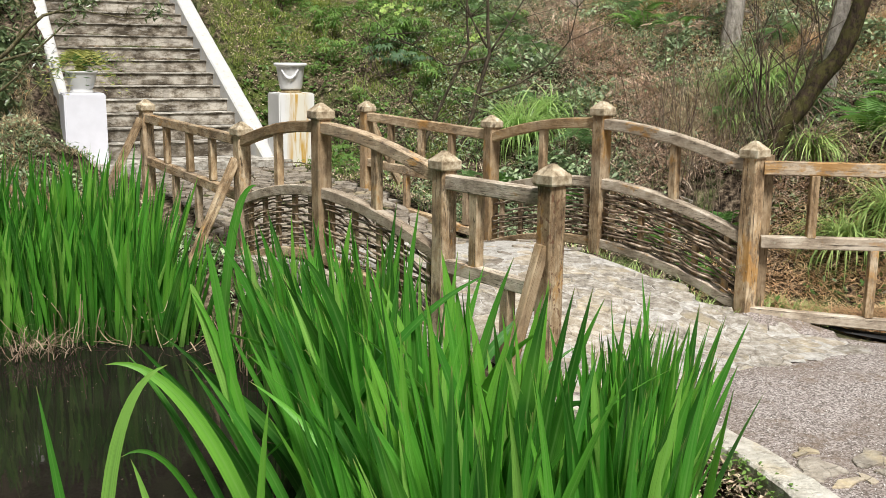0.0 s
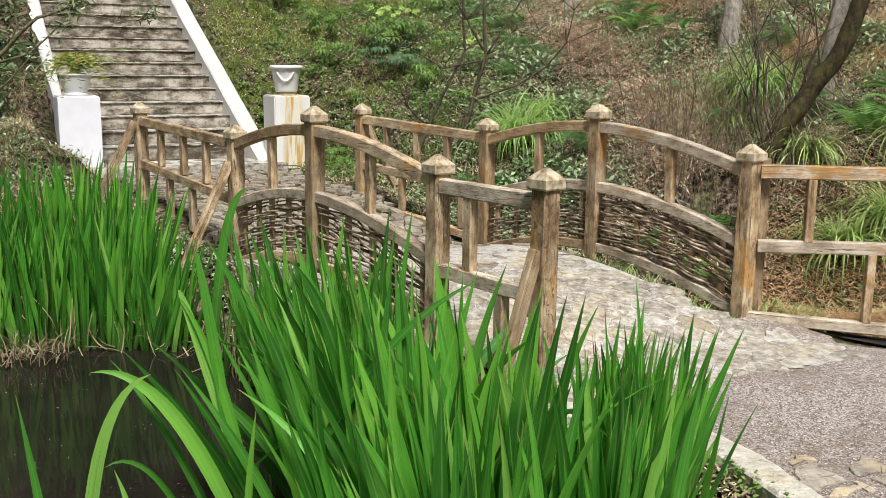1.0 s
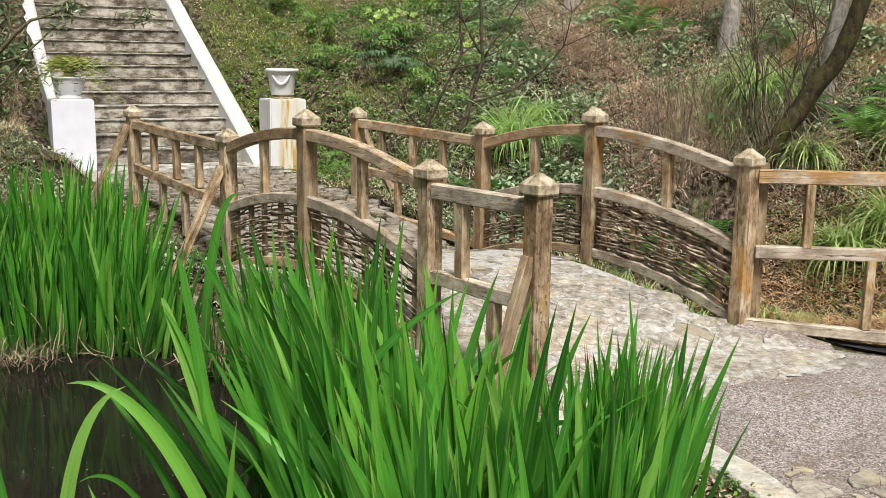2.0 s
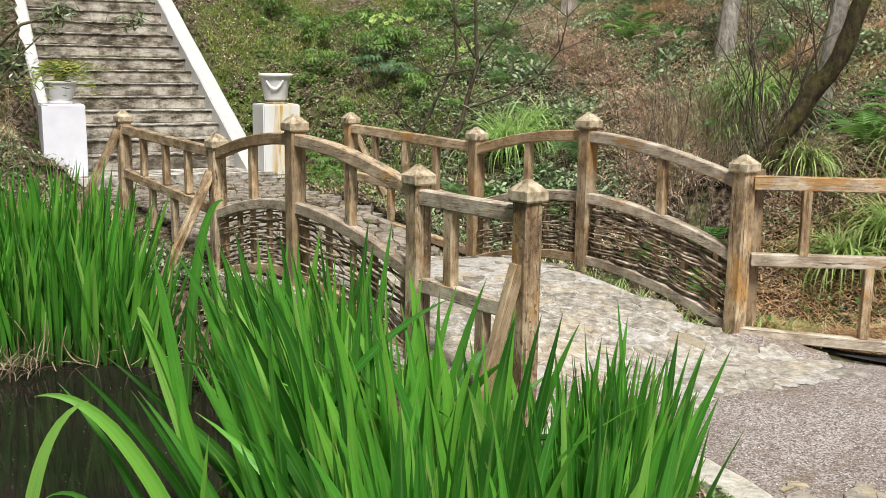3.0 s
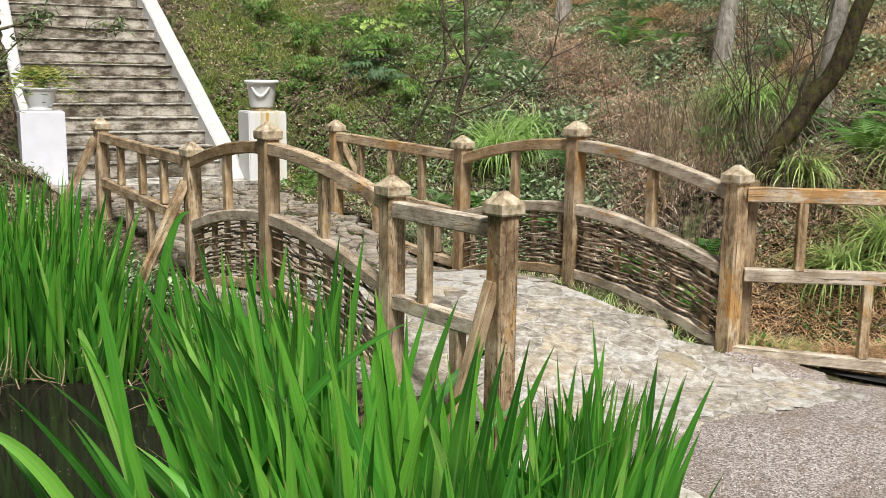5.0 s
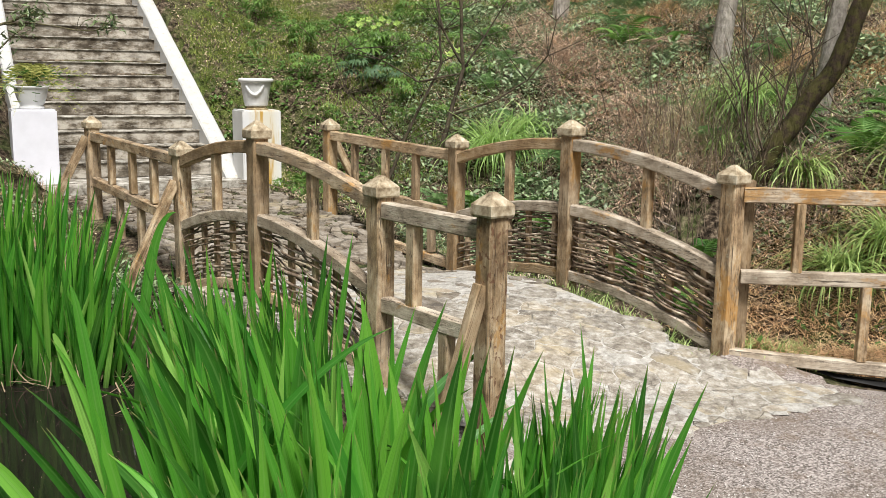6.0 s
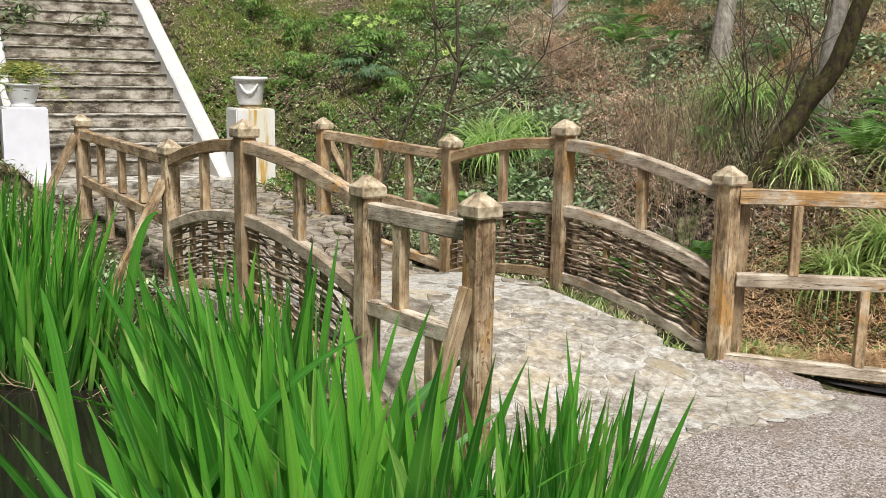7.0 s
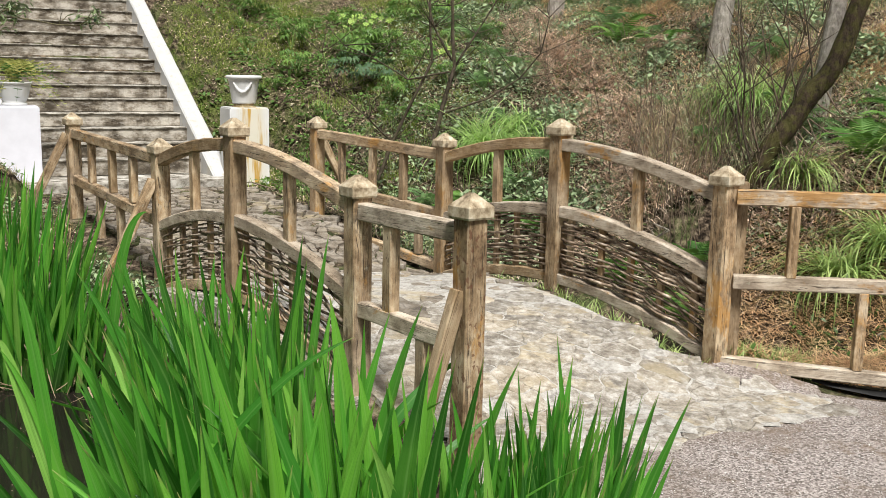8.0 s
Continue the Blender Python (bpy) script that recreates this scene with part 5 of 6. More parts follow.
DEAD_A, DEAD_B = frond_mesh(0.6, 0.12, 0.16, BRACKEN, 18, 2.0), frond_mesh(0.5, 0.10, 0.10, BRACKEN, 16, 1.6)
DARK_A, DARK_B = frond_mesh(0.55, 0.085, 0.14, DARK_FERN, 22, 1.5), frond_mesh(0.45, 0.075, 0.10, DARK_FERN, 20, 1.3)


def sprawling_fern(x, y, size, count, dead=False):
    """A fern whose fronds hang down the slope."""
    z = ground_z(x, y)
    label = "collapsed russet fern hanging down the bank" if dead else "dark evergreen fern sprawling down the bank"
    th = thing("fern", x, y, z, label, "fern", "dead ferns on the bank" if dead else "dark ferns on the bank")
    own = random.Random(round(x * 977) + round(y * 1409))
    for i in range(count):
        m = pose(x + own.gauss(0, 0.03), y + own.gauss(0, 0.03), z + 0.03, own.uniform(-25, 25), own.uniform(-38, -4), own.gauss(-115, 65)) @ Matrix.Scale(size * own.uniform(0.65, 1.15), 4)
        part("frond", own.choice((DEAD_A, DEAD_B) if dead else (DARK_A, DARK_B)), th, m)


own_spots = random.Random(77)
dark_at, tries = [], 0
while len(dark_at) < 24 and tries < 3000:
    tries += 1
    x, y = own_spots.uniform(0.0, 4.2), own_spots.uniform(9.9, 14.2)
    if free(x, y) and bracken_band(x, y) < 0.35 and all(math.hypot(x - p, y - q) > 0.38 for p, q in dark_at):
        dark_at.append((x, y))
for x, y in dark_at:
    sprawling_fern(x, y, own_spots.uniform(0.6, 1.0), 9)
for x, y, s in ((2.36, 12.35, 0.75), (2.42, 12.0, 0.6), (2.62, 12.15, 0.5)):
    sprawling_fern(x, y, s, 10, True)


for x, y, s in ((3.58, 9.5, 1.0), (3.95, 9.7, 0.9), (2.2, 9.15, 0.75), (2.05, 8.75, 0.7), (0.25, 9.95, 0.6), (0.75, 9.85, 0.6), (1.95, 12.45, 0.8), (2.35, 12.2, 0.7), (0.35, 10.1, 0.5), (1.0, 9.6, 0.5), (2.75, 8.0, 0.5), (1.6, 8.9, 0.6)):
    fern(x, y, s, 9)


def palm_leaf(name, mat, lobes=7, r=0.13):
    """A hand-shaped leaf of long leaflets on a stalk."""
    verts, faces = [], []
    for i in range(lobes):
        a = -1.9 + 3.8 * i / (lobes - 1)
        L = r * (0.75 + 0.25 * math.cos(a))
        c, s = math.cos(a), math.sin(a)
        k = len(verts)
        for t, w, z in ((0.05, 0.0, 0.0), (0.4, 0.105, 0.02), (0.72, 0.10, 0.01), (1.0, 0.0, -0.03)):
            for sd in (-1, 1):
                verts.append((L * (t * c - sd * w * s), L * (t * s + sd * w * c), z))
        for j in range(3):
            faces.append((k + 2 * j, k + 2 * j + 1, k + 2 * j + 3, k + 2 * j + 2))
    return mesh(name, verts, faces, mat)


PALM, PALM_DARK = palm_leaf("leaf", HELLEBORE), palm_leaf("leaf", DARK_PALM, 9, 0.14)


def bloom_mesh():
    verts, faces = [], []
    for i in range(5):
        a = 2 * math.pi * i / 5
        k = len(verts)
        for r, da, z in ((0.004, 0, 0), (0.022, -0.5, 0.006), (0.034, 0, 0.012), (0.022, 0.5, 0.006)):
            verts.append((r * math.cos(a + da), r * math.sin(a + da), z))
        faces.append((k, k + 1, k + 2, k + 3))
    return mesh("bloom", verts, faces, BLOOM)


FLOWER = bloom_mesh()


def hellebore(x, y, size, leaves, blooms, dark=False):
    z = ground_z(x, y)
    label = "dark green palmate-leaved plant on the bank" if dark else "hellebore with bright green leaves and pale green blooms" if blooms else "low hellebore with bright green leaves"
    th = thing("hellebore", x, y, z, label, "hellebore", "hellebores on the bank")
    for i in range(leaves):
        a, r = rnd.uniform(0, 2 * math.pi), 0.24 * size * math.sqrt(rnd.random())
        m = pose(x + r * math.cos(a), y + r * math.sin(a), z + 0.06 + size * rnd.uniform(0.08, 0.30), rnd.uniform(-22, 22), rnd.uniform(5, 35), math.degrees(a) + rnd.uniform(-30, 30)) @ Matrix.Scale(size * rnd.uniform(0.7, 1.15), 4)
        part("leaf", PALM_DARK if dark else PALM, th, m)
    for i in range(blooms):
        a, r = rnd.uniform(0, 2 * math.pi), 0.2 * size * math.sqrt(rnd.random())
        m = pose(x + r * math.cos(a), y + r * math.sin(a), z + 0.1 + size * rnd.uniform(0.28, 0.42), rnd.uniform(30, 80), 0, rnd.uniform(-60, 60)) @ Matrix.Scale(rnd.uniform(0.9, 1.5), 4)
        part("bloom", FLOWER, th, m, "pale yellow-green cup-shaped bloom")
    for i in range(7):
        a = rnd.uniform(0, 2 * math.pi)
        verts, faces = tube([(x, y, z - 0.02), (x + 0.06 * size * math.cos(a), y + 0.06 * size * math.sin(a), z + 0.14 * size), (x + 0.16 * size * math.cos(a), y + 0.16 * size * math.sin(a), z + 0.30 * size)], [0.006, 0.005, 0.003], 4)
        part("stem", mesh("stem", verts, faces, HELLEBORE), th)


for x, y, s, n, b in ((-1.05, 13.5, 1.05, 30, 12), (-0.75, 13.6, 0.9, 22, 8), (-1.95, 14.0, 1.0, 26, 0), (-1.75, 13.3, 0.8, 18, 0), (-0.55, 14.5, 1.0, 26, 14), (-0.1, 14.4, 1.0, 24, 10), (-0.5, 12.4, 0.85, 20, 0), (0.1, 12.2, 0.7, 16, 4), (-0.2, 12.8, 0.8, 18, 0), (-2.6, 14.8, 1.0, 20, 0), (-1.5, 12.0, 0.7, 14, 0), (-2.3, 12.6, 0.7, 16, 0), (0.55, 13.2, 0.7, 14, 0), (-1.3, 12.6, 0.55, 9, 0), (0.6, 14.6, 0.9, 18, 0)):
    hellebore(x, y, s, n, b)
small = random.Random(41)
for k in range(40):
    x, y = small.uniform(-2.9, 1.1), small.uniform(10.9, 15.2)
    if free(x, y):
        hellebore(x, y, small.uniform(0.3, 0.52), 14, 0, small.random() < 0.12)
hellebore(-1.0, 12.95, 1.1, 16, 0, True)
hellebore(-0.65, 12.9, 0.9, 10, 0, True)


# ---- trees and saplings ----
def limb(points, r0, r1, sides=8, verts=None, faces=None, wob=0.0):
    """A tapered, slightly crooked branch through points."""
    pts, n = [], 5
    ps = [Vector(p) for p in points]
    for i in range(len(ps) - 1):
        for k in range(n):
            pts.append(ps[i].lerp(ps[i + 1], k / n))
    pts.append(ps[-1])
    pts = [p + Vector((noise.noise(p * 2.3), noise.noise(p * 2.3 + Vector((9, 0, 0))), 0)) * wob for p in pts]
    m = len(pts) - 1
    rad = [r0 + (r1 - r0) * (i / m) for i in range(m + 1)]
    rad = [r * (1 + 0.12 * noise.noise(p * 5)) for r, p in zip(rad, pts)]
    return tube(pts, rad, sides, verts, faces)


def leaning_tree():
    th = thing("tree", 2.72, 9.4, 0.6, "leaning tree with dark mossy trunk and bare upright shoots", "tree")
    spine = [(2.60, 9.42, 0.35), (2.67, 9.4, 0.77), (2.80, 9.4, 1.05), (2.98, 9.4, 1.33), (3.19, 9.4, 1.60), (3.285, 9.4, 1.88), (3.43, 9.4, 2.22), (3.8, 9.5, 3.1), (4.3, 9.6, 4.4)]
    v, f = limb(spine, 0.086, 0.066, 16, wob=0.045)
    trunk = part("trunk", mesh("trunk", v, f, BARK, True), th)
    for i in range(13):
        t = rnd.uniform(0.15, 0.9)
        k = t * 4.5
        a = Vector(spine[int(k)]).lerp(Vector(spine[int(k) + 1]), k - int(k))
        side = rnd.choice((-1, -1, 1))
        d = Vector((side * rnd.uniform(0.05, 0.35), rnd.uniform(-0.3, 0.3), rnd.uniform(0.7, 1.3)))
        v, f = limb([a, a + d * 0.4, a + d * 0.75 + Vector((0.03, 0, 0)), a + d * 1.25], 0.009, 0.002, 5, wob=0.05)
        shoot = part("branch", mesh("branch", v, f, TWIG if i % 2 else DARK_TWIG, True), th)
        for j in range(3):
            b = a + d * rnd.uniform(0.4, 1.0)
            e = Vector((rnd.uniform(-0.3, 0.3), rnd.uniform(-0.2, 0.2), rnd.uniform(0.15, 0.5)))
            v, f = limb([b, b + e * 0.6, b + e], 0.006, 0.002, 4, wob=0.03)
            part("twig", mesh("twig", v, f, DARK_TWIG, True), shoot)
    for i in range(14):
        v, f = [], []
        k = rnd.uniform(0.3, 4.5)
        a = Vector(spine[int(k)]).lerp(Vector(spine[int(k) + 1]), k - int(k)) + Vector((0.05, -0.08, -0.05))
        e = Vector((rnd.uniform(0.1, 0.35), -0.1, rnd.uniform(-0.25, 0.1)))
        limb([a, a + e * 0.5 + Vector((0, 0, -0.05)), a + e], 0.006, 0.002, 4, v, f, 0.05)
        part("twig", mesh("twig", v, f, TWIG, True), th)


leaning_tree()


def straight_tree(x, y, top, r, label):
    z = ground_z(x, y)
    th = thing("tree", x, y, z, label, "tree", "pale trees on the bank")
    v, f = limb([(x - 0.03, y, z - 0.2), (x, y, z + 0.1), (x + top[0] * 0.3, y + top[1] * 0.3, z + 1.2), (x + top[0], y + top[1], z + 5.5)], r * 1.25, r * 0.6, 12, wob=0.02)
    part("trunk", mesh("trunk", v, f, PALE_BARK, True), th)
    for i in range(7):
        k = rnd.uniform(0.45, 1)
        a = Vector((x + top[0] * k, y + top[1] * k, z + 1.2 + 4.3 * k))
        d = Vector((rnd.uniform(-1, 1), rnd.uniform(-1, 1), rnd.uniform(0.5, 1.2)))
        v, f = limb([a, a + d * 0.6, a + d * 1.4], r * 0.4, 0.008, 6, wob=0.1)
        part("branch", mesh("branch", v, f, PALE_BARK, True), th)


straight_tree(2.80, 11.55, (0.35, 0.1), 0.10, "pale grey upright tree trunk on the bank")
straight_tree(1.30, 13.5, (0.4, 0.2), 0.10, "pale grey upright tree trunk on the bank")
straight_tree(3.40, 10.2, (0.45, 0.2), 0.085, "pale lichened trunk standing behind a leaning tree")


def sapling():
    th = thing("sapling", -0.04, 10.82, 0.66, "thin bare sapling with spreading twigs behind the railing", "sapling")
    for k, (pts, r) in enumerate((([(-0.10, 10.8, 0.5), (0.08, 10.8, 1.05), (0.24, 10.8, 1.65), (0.19, 10.8, 2.2), (0.1, 10.8, 3.0)], 0.024), ([(-0.50, 10.8, 0.5), (-0.33, 10.8, 0.95), (0.03, 10.8, 1.7), (0.0, 10.8, 2.2), (-0.15, 10.8, 2.8)], 0.016), ([(0.12, 10.8, 1.2), (0.55, 10.75, 1.36), (0.85, 10.75, 1.55), (1.02, 10.7, 1.78), (1.1, 10.7, 2.1)], 0.011), ([(0.2, 10.8, 1.6), (-0.2, 10.75, 1.52), (-0.55, 10.7, 1.72), (-0.8, 10.7, 1.82)], 0.009), ([(-0.35, 10.8, 0.95), (-0.55, 10.7, 1.15), (-0.85, 10.7, 1.4), (-1.0, 10.7, 1.75)], 0.008), ([(0.24, 10.8, 1.65), (0.42, 10.8, 1.95), (0.65, 10.8, 2.3)], 0.011), ([(0.22, 10.8, 1.7), (0.05, 10.8, 2.0), (-0.08, 10.8, 2.4)], 0.012))):
        v, f = limb(pts, r * 1.25, r * 0.4, 6, wob=0.03)
        stem = part("stem" if k < 2 else "branch", mesh("stem", v, f, DARK_TWIG, True), th)
        for j in range(13):
            a = Vector(rnd.choice(pts[1:]))
            e = Vector((rnd.uniform(-0.45, 0.55), rnd.uniform(-0.15, 0.15), rnd.uniform(0.0, 0.45)))
            v, f = limb([a, a + e * 0.5, a + e], 0.005, 0.0015, 4, wob=0.04)
            part("twig", mesh("twig", v, f, DARK_TWIG, True), stem)


sapling()


def fallen_branch(points, r):
    """A pale dead branch lying on the bank."""
    pts = [(x, y, ground_z(x, y) + h) for x, y, h in points]
    v, f = limb(pts, r, r * 0.35, 6, wob=0.04)
    th = whole("fallen_branch", mesh("fallen_branch", v, f, PALE_BARK, True), pose(0, 0, 0), "pale dead branch lying on the bank", "branch", "fallen branches")
    for k in range(3):
        a = Vector(pts[1 + k % (len(pts) - 1)])
        e = Vector((rnd.uniform(-0.2, 0.2), rnd.uniform(-0.1, 0.1), rnd.uniform(0.03, 0.16)))
        v, f = limb([a, a + e * 0.6, a + e], r * 0.5, 0.002, 4, wob=0.03)
        part("twig", mesh("twig", v, f, PALE_BARK, True), th)


fallen_branch([(2.75, 12.5, 0.05), (2.95, 12.25, 0.16), (3.12, 11.95, 0.16), (3.2, 11.65, 0.04)], 0.017)
fallen_branch([(1.75, 9.35, 0.03), (1.9, 9.25, 0.2), (2.0, 9.2, 0.34)], 0.014)
fallen_branch([(0.55, 12.6, 0.05), (0.95, 12.4, 0.10), (1.35, 12.5, 0.05)], 0.012)
fallen_branch([(3.3, 8.3, 0.03), (3.5, 8.2, 0.15), (3.62, 8.15, 0.26)], 0.010)


def thicket():
    """Bare upright stems along the foot of the bank."""
    verts, faces = [], []
    for i in range(200):
        x, y = rnd.uniform(1.6, 3.2), rnd.uniform(9.0, 10.4)
        if i > 140:
            x, y = rnd.uniform(0.6, 4.4), rnd.uniform(9.5, 12.5)
        z = ground_z(x, y)
        L = rnd.uniform(0.35, 1.0)
        d = Vector((rnd.gauss(0, 0.2), rnd.gauss(0, 0.2), 1)).normalized() * L
        a = Vector((x, y, z - 0.02))
        limb([a, a + d * 0.5, a + d + Vector((rnd.gauss(0, 0.06), 0, 0))], 0.0055, 0.002, 4, verts, faces, 0.03)
        for k in range(2):
            b = a + d * rnd.uniform(0.4, 0.9)
            e = Vector((rnd.gauss(0, 0.12), rnd.gauss(0, 0.1), rnd.uniform(0.08, 0.25)))
            limb([b, b + e], 0.003, 0.0012, 3, verts, faces)
    for i in range(70):
        x, y = rnd.uniform(-1.5, 4.5), rnd.uniform(9.8, 14)
        if not free(x, y):
            continue
        a = rnd.uniform(0, math.pi)
        L = rnd.uniform(0.2, 0.8)
        p, e = (x, y), (x + L * math.cos(a), y + L * math.sin(a))
        limb([(*p, ground_z(*p) + 0.04), ((p[0] + e[0]) / 2, (p[1] + e[1]) / 2, ground_z((p[0] + e[0]) / 2, (p[1] + e[1]) / 2) + 0.09), (*e, ground_z(*e) + 0.05)], 0.008, 0.003, 4, verts, faces, 0.03)
    whole("thicket", mesh("thicket", verts, faces, TWIG, True), pose(0, 0, 0), "bare brown stems and fallen twigs on the bank", "undergrowth", kind="stuff")


thicket()


def evergreen(x, y, z, rx, rz, count, label, reach=()):
    """A dark shrub: limbs and a loose crown of leaves."""
    th = thing("shrub", x, y, z, label, "shrub", "dark shrubs beside the stairs")
    v, f, pos = [], [], []
    tips = [Vector((x + rx * rnd.uniform(-0.9, 0.9), y + rx * rnd.uniform(-0.8, 0.8), z + rz * rnd.uniform(0.2, 1.0))) for i in range(12)] + [Vector(t) for t in reach]
    for t in tips:
        a = Vector((x + rnd.uniform(-0.1, 0.1), y, z - 0.1))
        mid = a.lerp(t, 0.55) + Vector((rnd.uniform(-0.1, 0.1), 0, 0.12))
        v, f = limb([a, mid, t], 0.024, 0.005, 6, wob=0.06)
        part("branch", mesh("branch", v, f, LICHEN_BARK, True), th)
        for j in range(count // len(tips)):
            c = mid.lerp(t, rnd.random() ** 0.7) if rnd.random() < 0.7 else t
            pos.append(c + Vector((rnd.gauss(0, 0.12), rnd.gauss(0, 0.12), rnd.gauss(0, 0.10))))
    vv, q = flakes(np.array([tuple(p) for p in pos]), 0.055, 0.0, 0.8, 2.2)
    me = bpy.data.meshes.new("crown")
    me.from_pydata(vv.tolist(), [], q.tolist())
    me.materials.append(SHRUB)
    part("crown", me, th, None, "glossy dark green leaves")


evergreen(-5.12, 10.95, 0.75, 0.40, 0.85, 2600, "dark evergreen shrub at the top of the pond bank")


def overhang():
    """Crooked lichened boughs with sparse leaves, reaching over the foot of the stairs."""
    th = thing("shrub", -5.1, 10.5, 0.8, "sparse shrub with crooked lichened boughs reaching over the stairs", "shrub", "dark shrubs beside the stairs")
    boughs = [
        ([(-5.25, 10.5, 0.9), (-4.96, 10.4, 1.34), (-4.6, 10.4, 1.57), (-4.36, 10.4, 1.77), (-4.13, 10.4, 1.96), (-3.9, 10.4, 2.02), (-3.72, 10.4, 2.10)], 0.03, 0.008, 34),
        ([(-4.0, 10.4, 1.99), (-3.71, 10.35, 2.0), (-3.31, 10.35, 1.94), (-3.13, 10.35, 1.94), (-2.99, 10.35, 2.03)], 0.009, 0.003, 16),
        ([(-5.2, 10.5, 1.0), (-4.91, 10.3, 1.39), (-4.56, 10.3, 1.52), (-4.21, 10.3, 1.61), (-3.98, 10.3, 1.78), (-3.79, 10.3, 1.94)], 0.022, 0.005, 14),
        ([(-5.1, 10.4, 0.75), (-4.83, 10.2, 1.01), (-4.53, 10.2, 1.24), (-4.34, 10.2, 1.38), (-4.06, 10.2, 1.66)], 0.022, 0.005, 10),
        ([(-4.5, 10.45, 1.66), (-4.38, 10.5, 1.89), (-4.42, 10.5, 2.3)], 0.012, 0.005, 12),
        ([(-4.7, 10.3, 1.47), (-4.45, 10.3, 1.42), (-4.25, 10.3, 1.36), (-4.05, 10.3, 1.40)], 0.009, 0.003, 12),
    ]
    for pts, r0, r1, n in boughs:
        v, f = limb(pts, r0, r1, 7, wob=0.05)
        bough = part("branch", mesh("branch", v, f, LICHEN_BARK, True), th)
        for k in range(5):
            a = Vector(pts[-2]).lerp(Vector(pts[-1]), rnd.random()) if k < 3 else Vector(pts[len(pts) // 2])
            e = Vector((rnd.uniform(-0.1, 0.28), rnd.uniform(-0.1, 0.1), rnd.uniform(-0.10, 0.16)))
            v, f = limb([a, a + e * 0.5 + Vector((0, 0, 0.03)), a + e], 0.004, 0.0015, 4, wob=0.03)
            part("twig", mesh("twig", v, f, LICHEN_BARK, True), bough)
        pos = []
        for k in range(n * 3):
            a = Vector(pts[-2]).lerp(Vector(pts[-1]), rnd.uniform(0.2, 1.1))
            pos.append(a + Vector((rnd.gauss(0.03, 0.07), rnd.gauss(0, 0.06), rnd.gauss(0, 0.05))))
        vv, q = flakes(np.array([tuple(p) for p in pos]), 0.04, 0.0, 0.7, 2.6)
        me = bpy.data.meshes.new("leaf_spray")
        me.from_pydata(vv.tolist(), [], q.tolist())
        me.materials.append(SHRUB)
        tagged(part("leaf_spray", me, th, None, "sparse narrow dark leaves"), kind="stuff")


overhang()
evergreen(-4.98, 10.8, 0.70, 0.30, 0.80, 2000, "dark evergreen shrub beside the white pedestal")
evergreen(-5.22, 11.5, 0.85, 0.32, 1.0, 2400, "dark evergreen shrub beside the white stair wall")
evergreen(-5.55, 12.3, 1.1, 0.34, 1.2, 2400, "dark evergreen shrub beside the stairs")
evergreen(-6.15, 12.0, 1.0, 0.75, 1.7, 3600, "dark evergreen shrub at the top of the pond bank")
evergreen(-5.9, 10.4, 0.55, 0.95, 1.3, 3000, "dark evergreen shrub at the top of the pond bank")
evergreen(-7.1, 13.9, 1.6, 0.8, 1.6, 2400, "dark evergreen shrub beside the stairs")


def far_woods():
    """Unseen evergreen wood above the bank and behind the pond, added to close the place and darken its reflections."""
    pos = []
    for i in range(150):
        a = rnd.uniform(-1.3, 1.3)
        r = rnd.uniform(21, 34)
        x, y = r * math.sin(a), 2 + r * math.cos(a)
        z = ground_z(x, y)
        h, w = rnd.uniform(6, 11), rnd.uniform(1.6, 2.8)
        for k in range(420):
            t = rnd.random()
            rr = w * (1 - 0.75 * t) * math.sqrt(rnd.random())
            b = rnd.uniform(0, 2 * math.pi)
            pos.append((x + rr * math.cos(b), y + rr * math.sin(b), z + 0.3 + t * h))
    v, q = flakes(np.array(pos), 0.85, 0.0, 0.8, 1.5)
    bulk("far_woods", v, q, SHRUB, "unseen evergreen wood on the slope above, added to darken the pond's reflections", "woods")


far_woods()

# ---- liner by the fence ----
v, f = [], []
for i in range(15):
    x = 2.36 + 0.105 * i
    front, back = max(6.44, 6.63 - 0.17 * (x - 2.36)), 6.64 + 0.06 * smooth01(i / 3)
    for j in range(5):
        y = front + (back - front) * j / 4
        lift = 0.034 + (0.010 if j == 1 else -0.012 if j == 0 else 0.0)
        v.append((x, y, ground_z(x, y) + lift + 0.007 * noise.noise((x * 9, y * 9, 0))))
for i in range(14):
    for j in range(4):
        f.append((i * 5 + j, i * 5 + 5 + j, i * 5 + 6 + j, i * 5 + 1 + j))
whole("pond_liner", mesh("pond_liner", v, f, LINER, True), pose(0, 0, 0), "edge of black rubber liner showing under the fence", "liner")


# ---- paving ----
def cells(seeds, reach):
    """Voronoi cells of the seeds, as lists of corners."""
    out = []
    for i, (px, py) in enumerate(seeds):
        poly = [(px - reach, py - reach), (px + reach, py - reach), (px + reach, py + reach), (px - reach, py + reach)]
        for j, (qx, qy) in enumerate(seeds):
            if i == j or abs(qx - px) > 2 * reach or abs(qy - py) > 2 * reach:
                continue
            nx, ny = qx - px, qy - py
            k = (nx * (px + qx) + ny * (py + qy)) / 2
            new_poly = []
            for a in range(len(poly)):
                (x0, y0), (x1, y1) = poly[a], poly[(a + 1) % len(poly)]
                d0, d1 = nx * x0 + ny * y0 - k, nx * x1 + ny * y1 - k
                if d0 <= 0:
                    new_poly.append((x0, y0))
                if d0 * d1 < 0:
                    t = d0 / (d0 - d1)
                    new_poly.append((x0 + t * (x1 - x0), y0 + t * (y1 - y0)))
            poly = new_poly
            if len(poly) < 3:
                break
        out.append(poly if len(poly) > 2 else None)
    return out


